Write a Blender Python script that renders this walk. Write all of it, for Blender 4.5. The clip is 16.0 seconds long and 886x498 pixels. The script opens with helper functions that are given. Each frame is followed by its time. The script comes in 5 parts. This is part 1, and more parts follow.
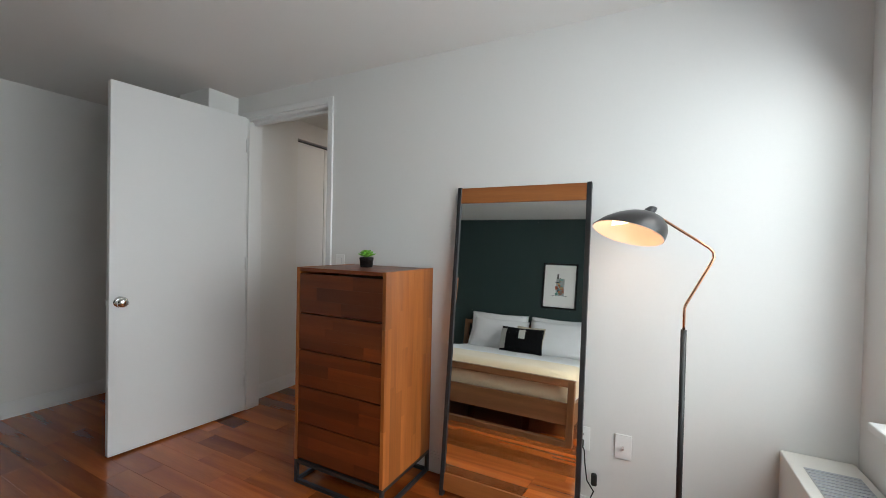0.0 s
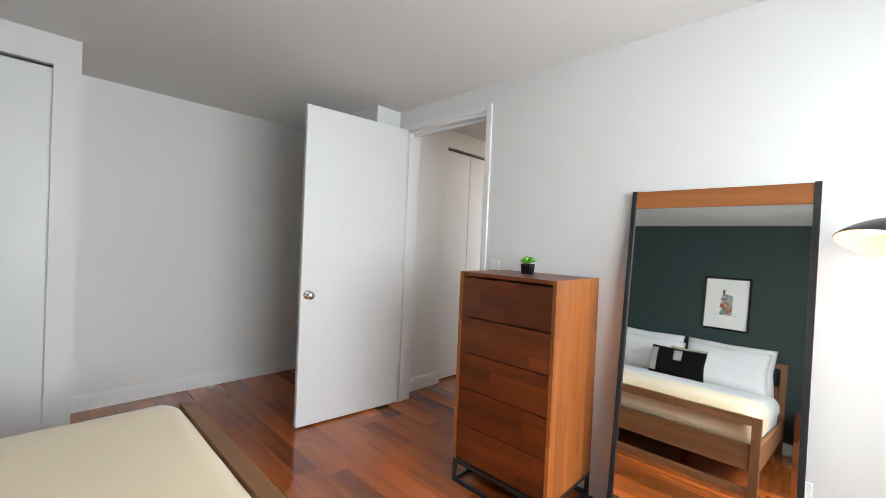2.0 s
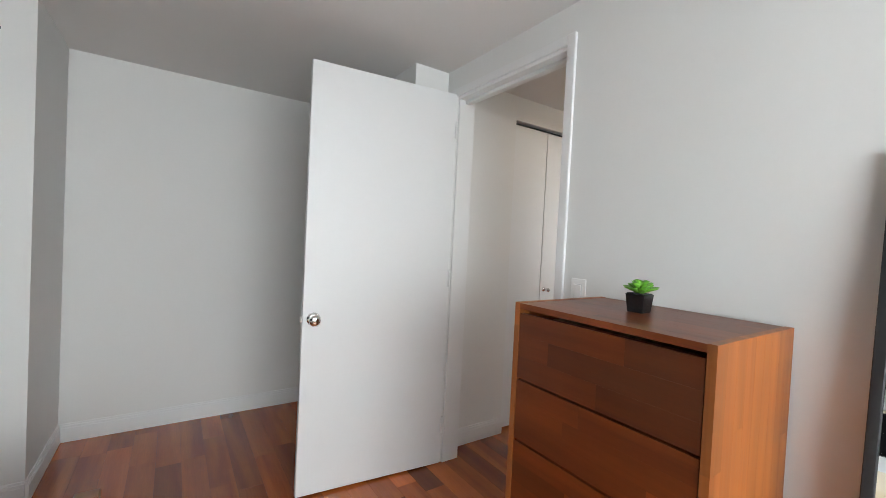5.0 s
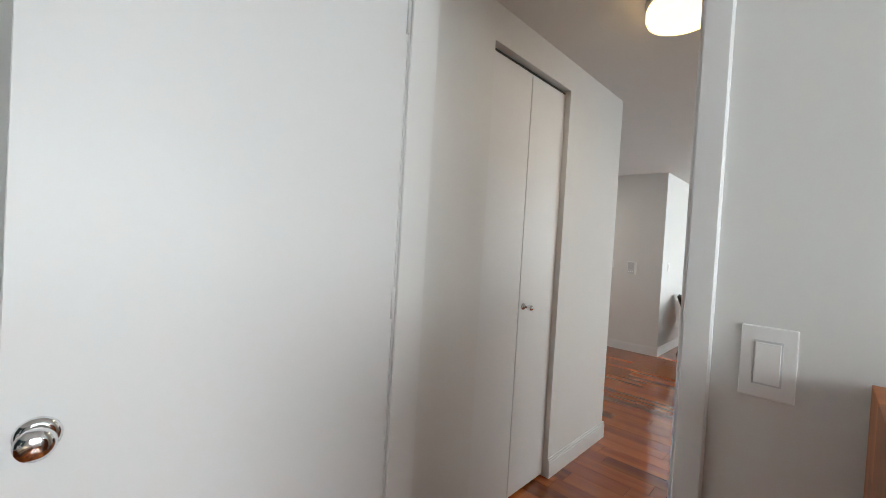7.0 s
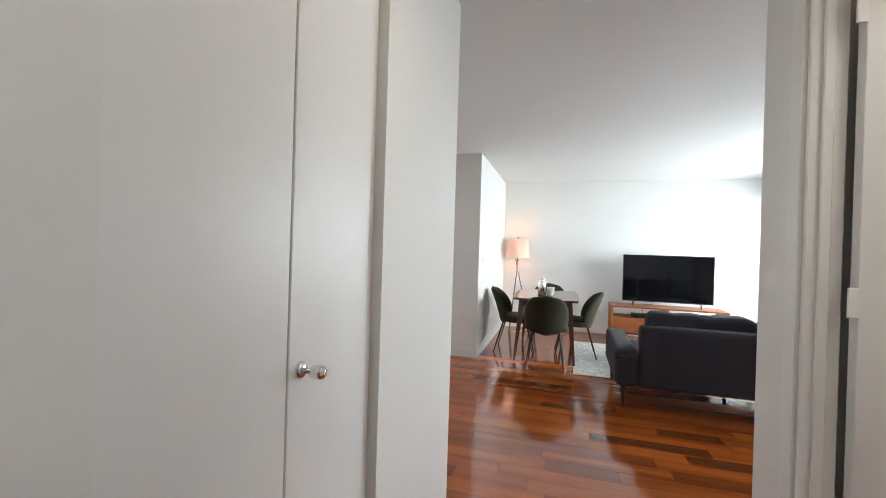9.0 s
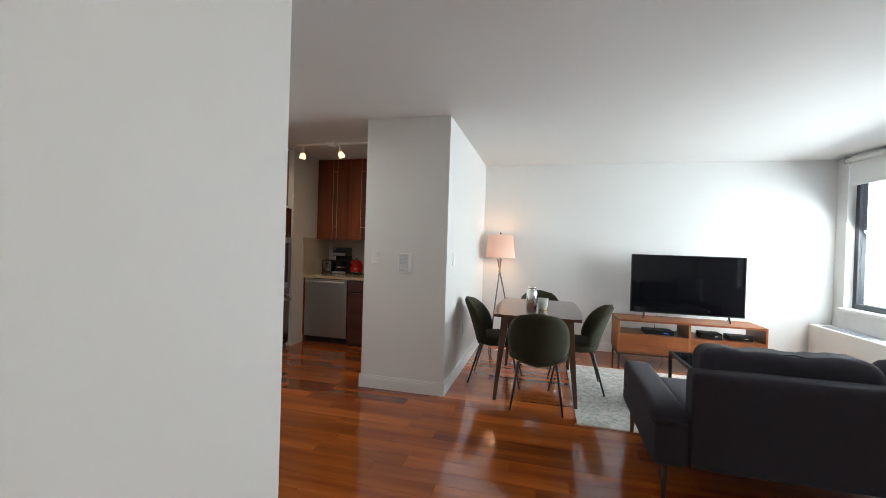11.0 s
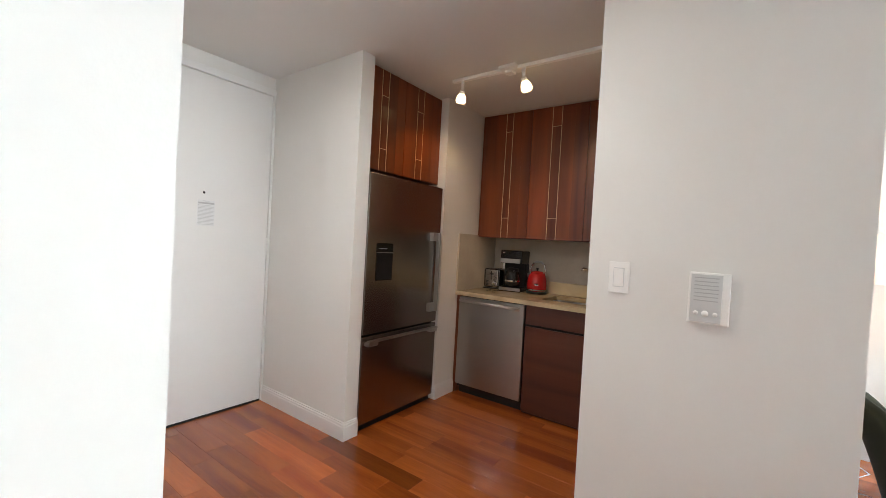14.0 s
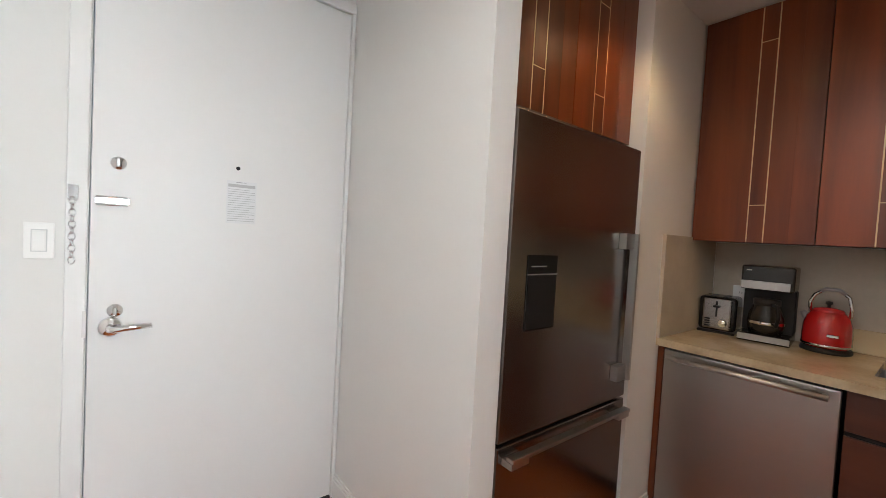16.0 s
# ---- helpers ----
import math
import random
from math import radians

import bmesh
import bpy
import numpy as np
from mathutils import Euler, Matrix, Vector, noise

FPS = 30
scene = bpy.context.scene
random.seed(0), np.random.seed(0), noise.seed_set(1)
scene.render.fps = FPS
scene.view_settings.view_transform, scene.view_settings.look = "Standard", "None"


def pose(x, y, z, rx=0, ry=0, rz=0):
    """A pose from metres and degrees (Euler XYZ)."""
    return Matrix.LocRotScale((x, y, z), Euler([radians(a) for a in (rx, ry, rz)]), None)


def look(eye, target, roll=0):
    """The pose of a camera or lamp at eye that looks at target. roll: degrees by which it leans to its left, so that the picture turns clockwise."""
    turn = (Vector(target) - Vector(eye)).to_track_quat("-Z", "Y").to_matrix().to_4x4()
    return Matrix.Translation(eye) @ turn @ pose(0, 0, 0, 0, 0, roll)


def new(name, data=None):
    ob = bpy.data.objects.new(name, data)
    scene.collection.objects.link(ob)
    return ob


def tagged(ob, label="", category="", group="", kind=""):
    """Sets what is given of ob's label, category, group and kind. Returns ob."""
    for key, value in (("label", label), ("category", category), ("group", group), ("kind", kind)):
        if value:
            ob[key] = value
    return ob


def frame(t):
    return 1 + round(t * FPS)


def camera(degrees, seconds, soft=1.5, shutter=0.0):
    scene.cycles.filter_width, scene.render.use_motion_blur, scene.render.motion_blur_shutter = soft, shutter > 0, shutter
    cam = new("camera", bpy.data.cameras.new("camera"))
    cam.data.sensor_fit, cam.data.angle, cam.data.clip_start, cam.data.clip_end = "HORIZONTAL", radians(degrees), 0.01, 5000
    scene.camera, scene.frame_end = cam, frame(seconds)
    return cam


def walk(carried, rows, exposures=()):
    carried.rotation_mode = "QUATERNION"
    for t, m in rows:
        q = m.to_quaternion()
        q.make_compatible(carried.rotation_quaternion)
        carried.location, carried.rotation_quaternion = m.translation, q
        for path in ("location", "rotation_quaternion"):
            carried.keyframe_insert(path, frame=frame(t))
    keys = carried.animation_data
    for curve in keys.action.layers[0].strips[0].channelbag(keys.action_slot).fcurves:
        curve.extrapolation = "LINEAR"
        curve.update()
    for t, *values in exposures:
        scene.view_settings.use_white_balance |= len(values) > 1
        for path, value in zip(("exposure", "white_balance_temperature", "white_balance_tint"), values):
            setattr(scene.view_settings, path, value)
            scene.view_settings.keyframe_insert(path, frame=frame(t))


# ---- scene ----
cam = camera(95.6, 16.0, soft=0.8)
PATH = [
    (0, (2.906, -2.064, 1.337), (1.985, -0.289, 1.308), 1.2),
    (0.5, (2.841, -2.126, 1.343), (1.781, -0.43, 1.311), 1.5),
    (1, (2.792, -2.143, 1.341), (1.593, -0.542, 1.315), 1.8),
    (1.5, (2.75, -2.164, 1.337), (1.446, -0.647, 1.313), 2.2),
    (2, (2.689, -2.175, 1.337), (1.294, -0.742, 1.313), 2.5),
    (2.5, (2.628, -2.157, 1.333), (1.13, -0.832, 1.307), 2.6),
    (3, (2.583, -2.132, 1.336), (0.988, -0.925, 1.306), 2.7),
    (3.5, (2.533, -2.044, 1.347), (0.881, -0.918, 1.312), 2.7),
    (4, (2.418, -1.85, 1.365), (0.761, -0.731, 1.328), 2.7),
    (4.2, (2.359, -1.771, 1.381), (0.702, -0.652, 1.346), 2.7),
    (4.45, (2.325, -1.655, 1.383), (0.664, -0.538, 1.345), 2.6),
    (5.3, (1.995, -1.315, 1.379), (0.335, -0.199, 1.333), 3.0),
    (6.3, (1.504, -1.069, 1.375), (-0.15, 0.054, 1.32), 3.4),
    (6.5, (1.399, -1.005, 1.355), (-0.217, 0.172, 1.304), 3.4),
    (7, (1.128, -0.836, 1.354), (-0.257, 0.606, 1.318), 3.4),
    (7.5, (0.886, -0.634, 1.32), (-0.192, 1.05, 1.303), 2.8),
    (8, (0.723, -0.394, 1.318), (-0.038, 1.456, 1.313), 2.2),
    (8.5, (0.578, -0.055, 1.302), (-0.06, 1.84, 1.297), 1.7),
    (8.7, (0.535, 0.083, 1.298), (-0.072, 1.989, 1.295), 1.7),
    (10.8, (0.378, 1.471, 1.318), (-0.057, 3.423, 1.292), 1.8),
    (11, (0.364, 1.608, 1.314), (-0.122, 3.548, 1.296), 1.8),
    (11.5, (0.254, 1.956, 1.329), (-0.36, 3.859, 1.291), 1.9),
    (12, (0.129, 2.286, 1.32), (-0.76, 4.077, 1.286), 2.4),
    (12.5, (-0.047, 2.578, 1.317), (-1.082, 4.289, 1.277), 2.7),
    (13, (-0.238, 2.848, 1.309), (-1.298, 4.543, 1.271), 3.0),
    (13.5, (-0.469, 3.126, 1.303), (-1.575, 4.791, 1.253), 3.0),
    (14, (-0.768, 3.392, 1.287), (-1.941, 5.011, 1.249), 3.2),
    (14.5, (-1.037, 3.63, 1.318), (-2.294, 5.185, 1.275), 3.1),
    (15, (-1.328, 3.847, 1.298), (-2.729, 5.274, 1.245), 3.0),
    (15.5, (-1.596, 4.052, 1.323), (-3.156, 5.301, 1.245), 3.3),
    (16, (-1.835, 4.266, 1.302), (-3.404, 5.505, 1.232), 3.2),
]
walk(cam, [(t, look(eye, target, roll)) for t, eye, target, roll in PATH],
     exposures=[(0, -0.2, 6500, 10), (0.7, 0.05, 6500, 10), (1.5, 0.42, 6500, 11), (2.5, 0.6, 6500, 12), (4, 0.58, 6500, 12), (6.5, 0.4, 6500, 10), (7.5, 0.46, 6450, 10), (8.5, 0.78, 6250, 9), (11, 0.36, 6350, 9), (11.5, 0.42, 6400, 9), (12.5, 0.6, 6500, 11), (13.5, 0.98, 6500, 11), (14.2, 1.3, 6450, 10), (15, 1.35, 6350, 10), (16, 1.22, 6350, 10)])

# ---- world and light ----
H = 2.44
world = bpy.data.worlds.new("sky")
scene.world = world
world.use_nodes = True
wn = world.node_tree
sky = wn.nodes.new("ShaderNodeTexSky")
sky.sky_type, sky.sun_disc = "NISHITA", False
sky.sun_elevation, sky.sun_rotation = radians(42), radians(100)
sky.air_density, sky.dust_density = 1.0, 4.0
wn.links.new(sky.outputs[0], wn.nodes["Background"].inputs[0])
wn.nodes["Background"].inputs[1].default_value = 0.12


def lamp(name, kind, at, power, color, **more):
    data = bpy.data.lights.new(name, kind)
    data.energy, data.color = power, color
    ob = new(name, data)
    ob.matrix_world = at
    for key, value in more.items():
        if key == "size":
            data.shape, data.size, data.size_y = "RECTANGLE", value[0], value[1]
        elif key == "radius":
            data.shadow_soft_size = value
        elif key == "cone":
            data.spot_size, data.spot_blend = radians(value), 0.6
    return ob


lamp("sun", "SUN", look((20, 3, 20), (0, 3, 0)), 0.6, (1.0, 0.95, 0.88)).data.angle = radians(14)
SKYLIGHT = (0.875, 0.965, 0.97)
lamp("living_window_daylight", "AREA", look((3.86, 5.5, 1.42), (0.6, 5.5, -0.8)), 98, SKYLIGHT, size=(2.9, 1.15))
lamp("bedroom_window_daylight", "AREA", look((3.86, -1.25, 1.52), (0.9, -1.25, -0.3)), 50, (0.88, 0.965, 0.975), size=(2.0, 1.4))
WARM = (1.0, 0.62, 0.32)
SOFT_WARM = (1.0, 0.83, 0.62)


# ---- mesh helpers ----
def put_box(bm, x0, x1, y0, y1, z0, z1, bevel=0.0, segments=1):
    made = bmesh.ops.create_cube(bm, size=1.0)["verts"]
    for v in made:
        v.co = Vector((x0 + (v.co.x + 0.5) * (x1 - x0), y0 + (v.co.y + 0.5) * (y1 - y0), z0 + (v.co.z + 0.5) * (z1 - z0)))
    if bevel:
        edges = list({e for v in made for e in v.link_edges})
        bmesh.ops.bevel(bm, geom=edges, offset=bevel, segments=segments, profile=0.5, affect="EDGES")
    return bm


def boxed(x0, x1, y0, y1, z0, z1, bevel=0.0, segments=1):
    return put_box(bmesh.new(), x0, x1, y0, y1, z0, z1, bevel, segments)


def put_tube(bm, points, radius, sides=10, caps=True):
    """A round bar along points; radius is one number or one for each point."""
    points = [Vector(p) for p in points]
    radii = radius if isinstance(radius, (list, tuple)) else [radius] * len(points)
    rings, last = [], None
    for i, p in enumerate(points):
        way = (points[min(i + 1, len(points) - 1)] - points[max(i - 1, 0)]).normalized()
        side = last - way * last.dot(way) if last else way.orthogonal()
        side.normalize()
        last = side
        up = way.cross(side)
        rings.append([bm.verts.new(p + radii[i] * (side * math.cos(a) + up * math.sin(a)))
                      for a in (2 * math.pi * k / sides for k in range(sides))])
    for a, b in zip(rings, rings[1:]):
        for k in range(sides):
            bm.faces.new((a[k], a[(k + 1) % sides], b[(k + 1) % sides], b[k])).smooth = True
    if caps:
        bm.faces.new(list(reversed(rings[0])))
        bm.faces.new(rings[-1])
    return bm


def tubed(points, radius, sides=10, caps=True):
    return put_tube(bmesh.new(), points, radius, sides, caps)


def put_lathe(bm, profile, centre=(0, 0, 0), sides=28, closed=True):
    """A turned shape round the z axis; profile: (radius, height) from the bottom up."""
    cx, cy, cz = centre
    rings = [[bm.verts.new((cx + r * math.cos(a), cy + r * math.sin(a), cz + z))
              for a in (2 * math.pi * k / sides for k in range(sides))] for r, z in profile]
    for a, b in zip(rings, rings[1:]):
        for k in range(sides):
            bm.faces.new((a[k], a[(k + 1) % sides], b[(k + 1) % sides], b[k])).smooth = True
    if closed:
        bm.faces.new(list(reversed(rings[0])))
        bm.faces.new(rings[-1])
    return bm


def lathed(profile, centre=(0, 0, 0), sides=28, closed=True):
    return put_lathe(bmesh.new(), profile, centre, sides, closed)


def turned(bm, m):
    bmesh.ops.transform(bm, matrix=m, verts=bm.verts)
    return bm


def bezel(bm, width, segments=2):
    bmesh.ops.bevel(bm, geom=list(bm.edges), offset=width, segments=segments, profile=0.5, affect="EDGES")
    return bm


def mesh_of(name, bm, material, smooth=False):
    data = bpy.data.meshes.new(name)
    bmesh.ops.recalc_face_normals(bm, faces=bm.faces)
    if smooth:
        for f in bm.faces:
            f.smooth = True
    bm.to_mesh(data)
    bm.free()
    data.materials.append(material)
    return data


def part(name, bm, material, parent, label="", smooth=False):
    ob = new(name, mesh_of(name, bm, material, smooth))
    ob.parent = parent
    return tagged(ob, label)


def thing(name, at, label, category, group="", turn=0.0):
    ob = new(name)
    ob.empty_display_size = 0.1
    ob.matrix_world = pose(at[0], at[1], at[2], 0, 0, turn)
    return tagged(ob, label, category, group)


def single(name, bm, material, label, category, at=(0, 0, 0), group="", turn=0.0, smooth=False):
    ob = new(name, mesh_of(name, bm, material, smooth))
    ob.matrix_world = pose(at[0], at[1], at[2], 0, 0, turn)
    return tagged(ob, label, category, group)


def setting(name, bm, material, label="", smooth=False):
    return tagged(new(name, mesh_of(name, bm, material, smooth)), label, kind="structure")


# ---- materials ----
def material(name, color, rough=0.5, metal=0.0, spread=0.06, scale=6.0, grain=0.0, grain_scale=120.0, bump=0.0,
             bump_scale=200.0, stretch=(1, 1, 1), coat=0.0, per_object=0.0, per_island=0.0, rough_spread=0.05, sheen=0.0,
             second=None, mix_scale=2.0, emit=None, emit_power=0.0, transmit=0.0, spec=0.5):
    """A procedural surface: large-scale tone, fine grain, uneven gloss and relief."""
    m = bpy.data.materials.new(name)
    m.use_nodes = True
    n, l = m.node_tree.nodes, m.node_tree.links
    b = n["Principled BSDF"]
    coords = n.new("ShaderNodeTexCoord")
    mapping = n.new("ShaderNodeMapping")
    mapping.inputs["Scale"].default_value = stretch
    l.new(coords.outputs["Object"], mapping.inputs[0])
    where = mapping.outputs[0]

    def noise_node(size, detail):
        t = n.new("ShaderNodeTexNoise")
        t.inputs["Scale"].default_value, t.inputs["Detail"].default_value = size, detail
        l.new(where, t.inputs["Vector"])
        return t.outputs["Fac"]

    def math_node(kind, a, c):
        t = n.new("ShaderNodeMath")
        t.operation = kind
        for k, v in enumerate((a, c)):
            if isinstance(v, (int, float)):
                t.inputs[k].default_value = v
            else:
                l.new(v, t.inputs[k])
        return t.outputs[0]

    value = math_node("MULTIPLY_ADD", noise_node(scale, 3), 2 * spread)
    value.node.inputs[2].default_value = 1 - spread
    if grain:
        g = math_node("MULTIPLY_ADD", noise_node(grain_scale, 4), 2 * grain)
        g.node.inputs[2].default_value = 1 - grain
        value = math_node("MULTIPLY", value, g)
    for amount, kind, socket in ((per_object, "ShaderNodeObjectInfo", "Random"), (per_island, "ShaderNodeNewGeometry", "Random Per Island")):
        if amount:
            r = math_node("MULTIPLY_ADD", n.new(kind).outputs[socket], 2 * amount)
            r.node.inputs[2].default_value = 1 - amount
            value = math_node("MULTIPLY", value, r)
    base = n.new("ShaderNodeRGB")
    base.outputs[0].default_value = (*color, 1)
    tone = base.outputs[0]
    if second:
        mix = n.new("ShaderNodeMix")
        mix.data_type = "RGBA"
        ramp = n.new("ShaderNodeMapRange")
        ramp.inputs[1].default_value, ramp.inputs[2].default_value = 0.42, 0.62
        l.new(noise_node(mix_scale, 5), ramp.inputs[0])
        l.new(ramp.outputs[0], mix.inputs[0])
        l.new(tone, mix.inputs[6])
        mix.inputs[7].default_value = (*second, 1)
        tone = mix.outputs[2]
    scaled = n.new("ShaderNodeVectorMath")
    scaled.operation = "SCALE"
    l.new(tone, scaled.inputs[0])
    l.new(value, scaled.inputs["Scale"])
    l.new(scaled.outputs[0], b.inputs["Base Color"])
    gloss = math_node("MULTIPLY_ADD", noise_node(scale * 2.3, 3), 2 * rough_spread)
    gloss.node.inputs[2].default_value = rough - rough_spread
    l.new(gloss, b.inputs["Roughness"])
    b.inputs["Metallic"].default_value = metal
    b.inputs["Specular IOR Level"].default_value = spec
    b.inputs["Coat Weight"].default_value = coat
    b.inputs["Coat Roughness"].default_value = 0.12
    b.inputs["Sheen Weight"].default_value = sheen
    b.inputs["Transmission Weight"].default_value = transmit
    if emit:
        b.inputs["Emission Color"].default_value = (*emit, 1)
        b.inputs["Emission Strength"].default_value = emit_power
    if bump:
        t = n.new("ShaderNodeBump")
        t.inputs["Strength"].default_value, t.inputs["Distance"].default_value = bump, 0.004
        l.new(noise_node(bump_scale, 4), t.inputs["Height"])
        l.new(t.outputs[0], b.inputs["Normal"])
    return m


def wood(name, dark, light, rough=0.4, along="z", coat=0.0, per_object=0.0, per_island=0.0, rings=9.0, fine=1.0, fibres=0.34):
    """Grained timber: long fibres and cathedral bands along one axis, tone drawn anew for each board."""
    m = bpy.data.materials.new(name)
    m.use_nodes = True
    n, l = m.node_tree.nodes, m.node_tree.links
    b = n["Principled BSDF"]
    coords = n.new("ShaderNodeTexCoord")
    shift = n.new("ShaderNodeVectorMath")
    shift.operation = "ADD"
    rnd = None
    if per_object:
        rnd = n.new("ShaderNodeObjectInfo").outputs["Random"]
    elif per_island:
        rnd = n.new("ShaderNodeNewGeometry").outputs["Random Per Island"]
    l.new(coords.outputs["Object"], shift.inputs[0])
    if rnd:
        spread = n.new("ShaderNodeMath")
        spread.operation = "MULTIPLY"
        l.new(rnd, spread.inputs[0])
        spread.inputs[1].default_value = 37.0
        l.new(spread.outputs[0], shift.inputs[1])
    mapping = n.new("ShaderNodeMapping")
    mapping.inputs["Scale"].default_value = {"x": (0.07, 1, 1), "y": (1, 0.07, 1), "z": (1, 1, 0.07)}[along]
    l.new(shift.outputs[0], mapping.inputs[0])
    broad = n.new("ShaderNodeTexNoise")
    broad.inputs["Scale"].default_value, broad.inputs["Detail"].default_value, broad.inputs["Distortion"].default_value = rings, 5, 0.8
    fibre = n.new("ShaderNodeTexNoise")
    fibre.inputs["Scale"].default_value, fibre.inputs["Detail"].default_value = 160 * fine, 3
    for t in (broad, fibre):
        l.new(mapping.outputs[0], t.inputs["Vector"])
    ramp = n.new("ShaderNodeValToRGB")
    ramp.color_ramp.elements[0].position, ramp.color_ramp.elements[1].position = 0.3, 0.72
    ramp.color_ramp.elements[0].color, ramp.color_ramp.elements[1].color = (*dark, 1), (*light, 1)
    l.new(broad.outputs["Fac"], ramp.inputs[0])
    value = n.new("ShaderNodeMath")
    value.operation = "MULTIPLY_ADD"
    l.new(fibre.outputs["Fac"], value.inputs[0])
    value.inputs[1].default_value, value.inputs[2].default_value = fibres, 1 - fibres / 2
    level = value.outputs[0]
    amount = per_object or per_island
    if amount:
        curve = n.new("ShaderNodeFloatCurve")
        tones = curve.mapping.curves[0].points
        tones[0].location, tones[1].location = (0.0, 0.5 - amount / 2), (1.0, 0.5 + amount / 2)
        tones.new(0.14, 0.5 - amount * 0.2)
        tones.new(0.86, 0.5 + amount * 0.14)
        curve.mapping.update()
        l.new(rnd, curve.inputs["Value"])
        double = n.new("ShaderNodeMath")
        double.operation = "MULTIPLY"
        l.new(curve.outputs[0], double.inputs[0])
        double.inputs[1].default_value = 2.0
        curve = double
        both = n.new("ShaderNodeMath")
        both.operation = "MULTIPLY"
        l.new(level, both.inputs[0])
        l.new(curve.outputs[0], both.inputs[1])
        level = both.outputs[0]
    scaled = n.new("ShaderNodeVectorMath")
    scaled.operation = "SCALE"
    l.new(ramp.outputs[0], scaled.inputs[0])
    l.new(level, scaled.inputs["Scale"])
    l.new(scaled.outputs[0], b.inputs["Base Color"])
    gloss = n.new("ShaderNodeMath")
    gloss.operation = "MULTIPLY_ADD"
    l.new(fibre.outputs["Fac"], gloss.inputs[0])
    gloss.inputs[1].default_value, gloss.inputs[2].default_value = 0.14, rough - 0.07
    l.new(gloss.outputs[0], b.inputs["Roughness"])
    b.inputs["Coat Weight"].default_value, b.inputs["Coat Roughness"].default_value = coat, 0.1
    relief = n.new("ShaderNodeBump")
    relief.inputs["Strength"].default_value, relief.inputs["Distance"].default_value = 0.05, 0.001
    l.new(fibre.outputs["Fac"], relief.inputs["Height"])
    l.new(relief.outputs[0], b.inputs["Normal"])
    return m


PAINT = material("white_wall_paint", (0.73, 0.725, 0.71), 0.62, spread=0.015, scale=1.2, grain=0.012, grain_scale=60, bump=0.05, bump_scale=240)
CEILING = material("ceiling_paint", (0.70, 0.69, 0.675), 0.8, spread=0.02, scale=1.5, bump=0.08, bump_scale=180)
GREEN = material("dark_green_wall_paint", (0.016, 0.036, 0.034), 0.6, spread=0.05, scale=2, bump=0.05, bump_scale=220)
TRIM = material("trim_enamel", (0.75, 0.75, 0.745), 0.38, spread=0.015, scale=3, bump=0.02, bump_scale=90)
DOOR = material("door_enamel", (0.74, 0.74, 0.74), 0.42, spread=0.02, scale=2, grain=0.01, grain_scale=40, bump=0.05, bump_scale=130)
PLASTIC = material("white_plastic", (0.84, 0.84, 0.83), 0.37, spread=0.01)
LIGHT_GREY = material("light_grey_plastic", (0.62, 0.63, 0.64), 0.45, spread=0.02)
GREY_PLASTIC = material("grey_plastic", (0.45, 0.46, 0.47), 0.45, spread=0.03)
# near-black colour standing in for the shade inside narrow gaps
DARK_GAP = material("shadow_gap", (0.012, 0.011, 0.011), 0.8)
UNDERLAY = material("floor_joint", (0.09, 0.024, 0.009), 0.8, spread=0.2, scale=20)
PLANK = wood("jatoba_plank", (0.215, 0.043, 0.0085), (0.43, 0.114, 0.021), 0.12, "x", coat=0.3, per_object=0.54, rings=7, fibres=0.4)
PLANKS = wood("jatoba_planks_rest", (0.215, 0.043, 0.0085), (0.43, 0.114, 0.021), 0.12, "x", coat=0.3, per_island=0.54, rings=7, fibres=0.4)
BLACK_METAL = material("black_steel", (0.018, 0.019, 0.021), 0.42, spread=0.1, scale=20, bump=0.03)
BRASS = material("copper_tube", (0.80, 0.42, 0.27), 0.2, metal=1.0, spread=0.05, scale=20)
CHROME = material("chrome", (0.80, 0.80, 0.81), 0.1, metal=1.0, spread=0.02, scale=20, rough_spread=0.03)
NICKEL = material("satin_nickel", (0.62, 0.61, 0.60), 0.36, metal=1.0, spread=0.04, scale=30)
STEEL = material("brushed_steel", (0.43, 0.42, 0.41), 0.31, metal=1.0, spread=0.04, scale=12, rough_spread=0.03, stretch=(0.02, 1, 1))
DARK_STEEL = material("dark_brushed_steel", (0.32, 0.305, 0.295), 0.24, metal=1.0, spread=0.04, scale=9, rough_spread=0.03, stretch=(0.02, 1, 1))
BLACK_GLOSS = material("black_gloss_plastic", (0.008, 0.008, 0.009), 0.16, spread=0.1)
BLACK_MATT = material("black_matt_plastic", (0.012, 0.012, 0.013), 0.5, spread=0.1, scale=30, bump=0.03, spec=0.3)
SCREEN = material("dark_screen_glass", (0.003, 0.003, 0.004), 0.06, spread=0.05, rough_spread=0.02, spec=0.28)


# ---- structure ----
def walled(name, boxes, paint=PAINT, label="plain white painted interior wall"):
    bm = bmesh.new()
    for b in boxes:
        put_box(bm, *b)
    return setting(name, bm, paint, label)


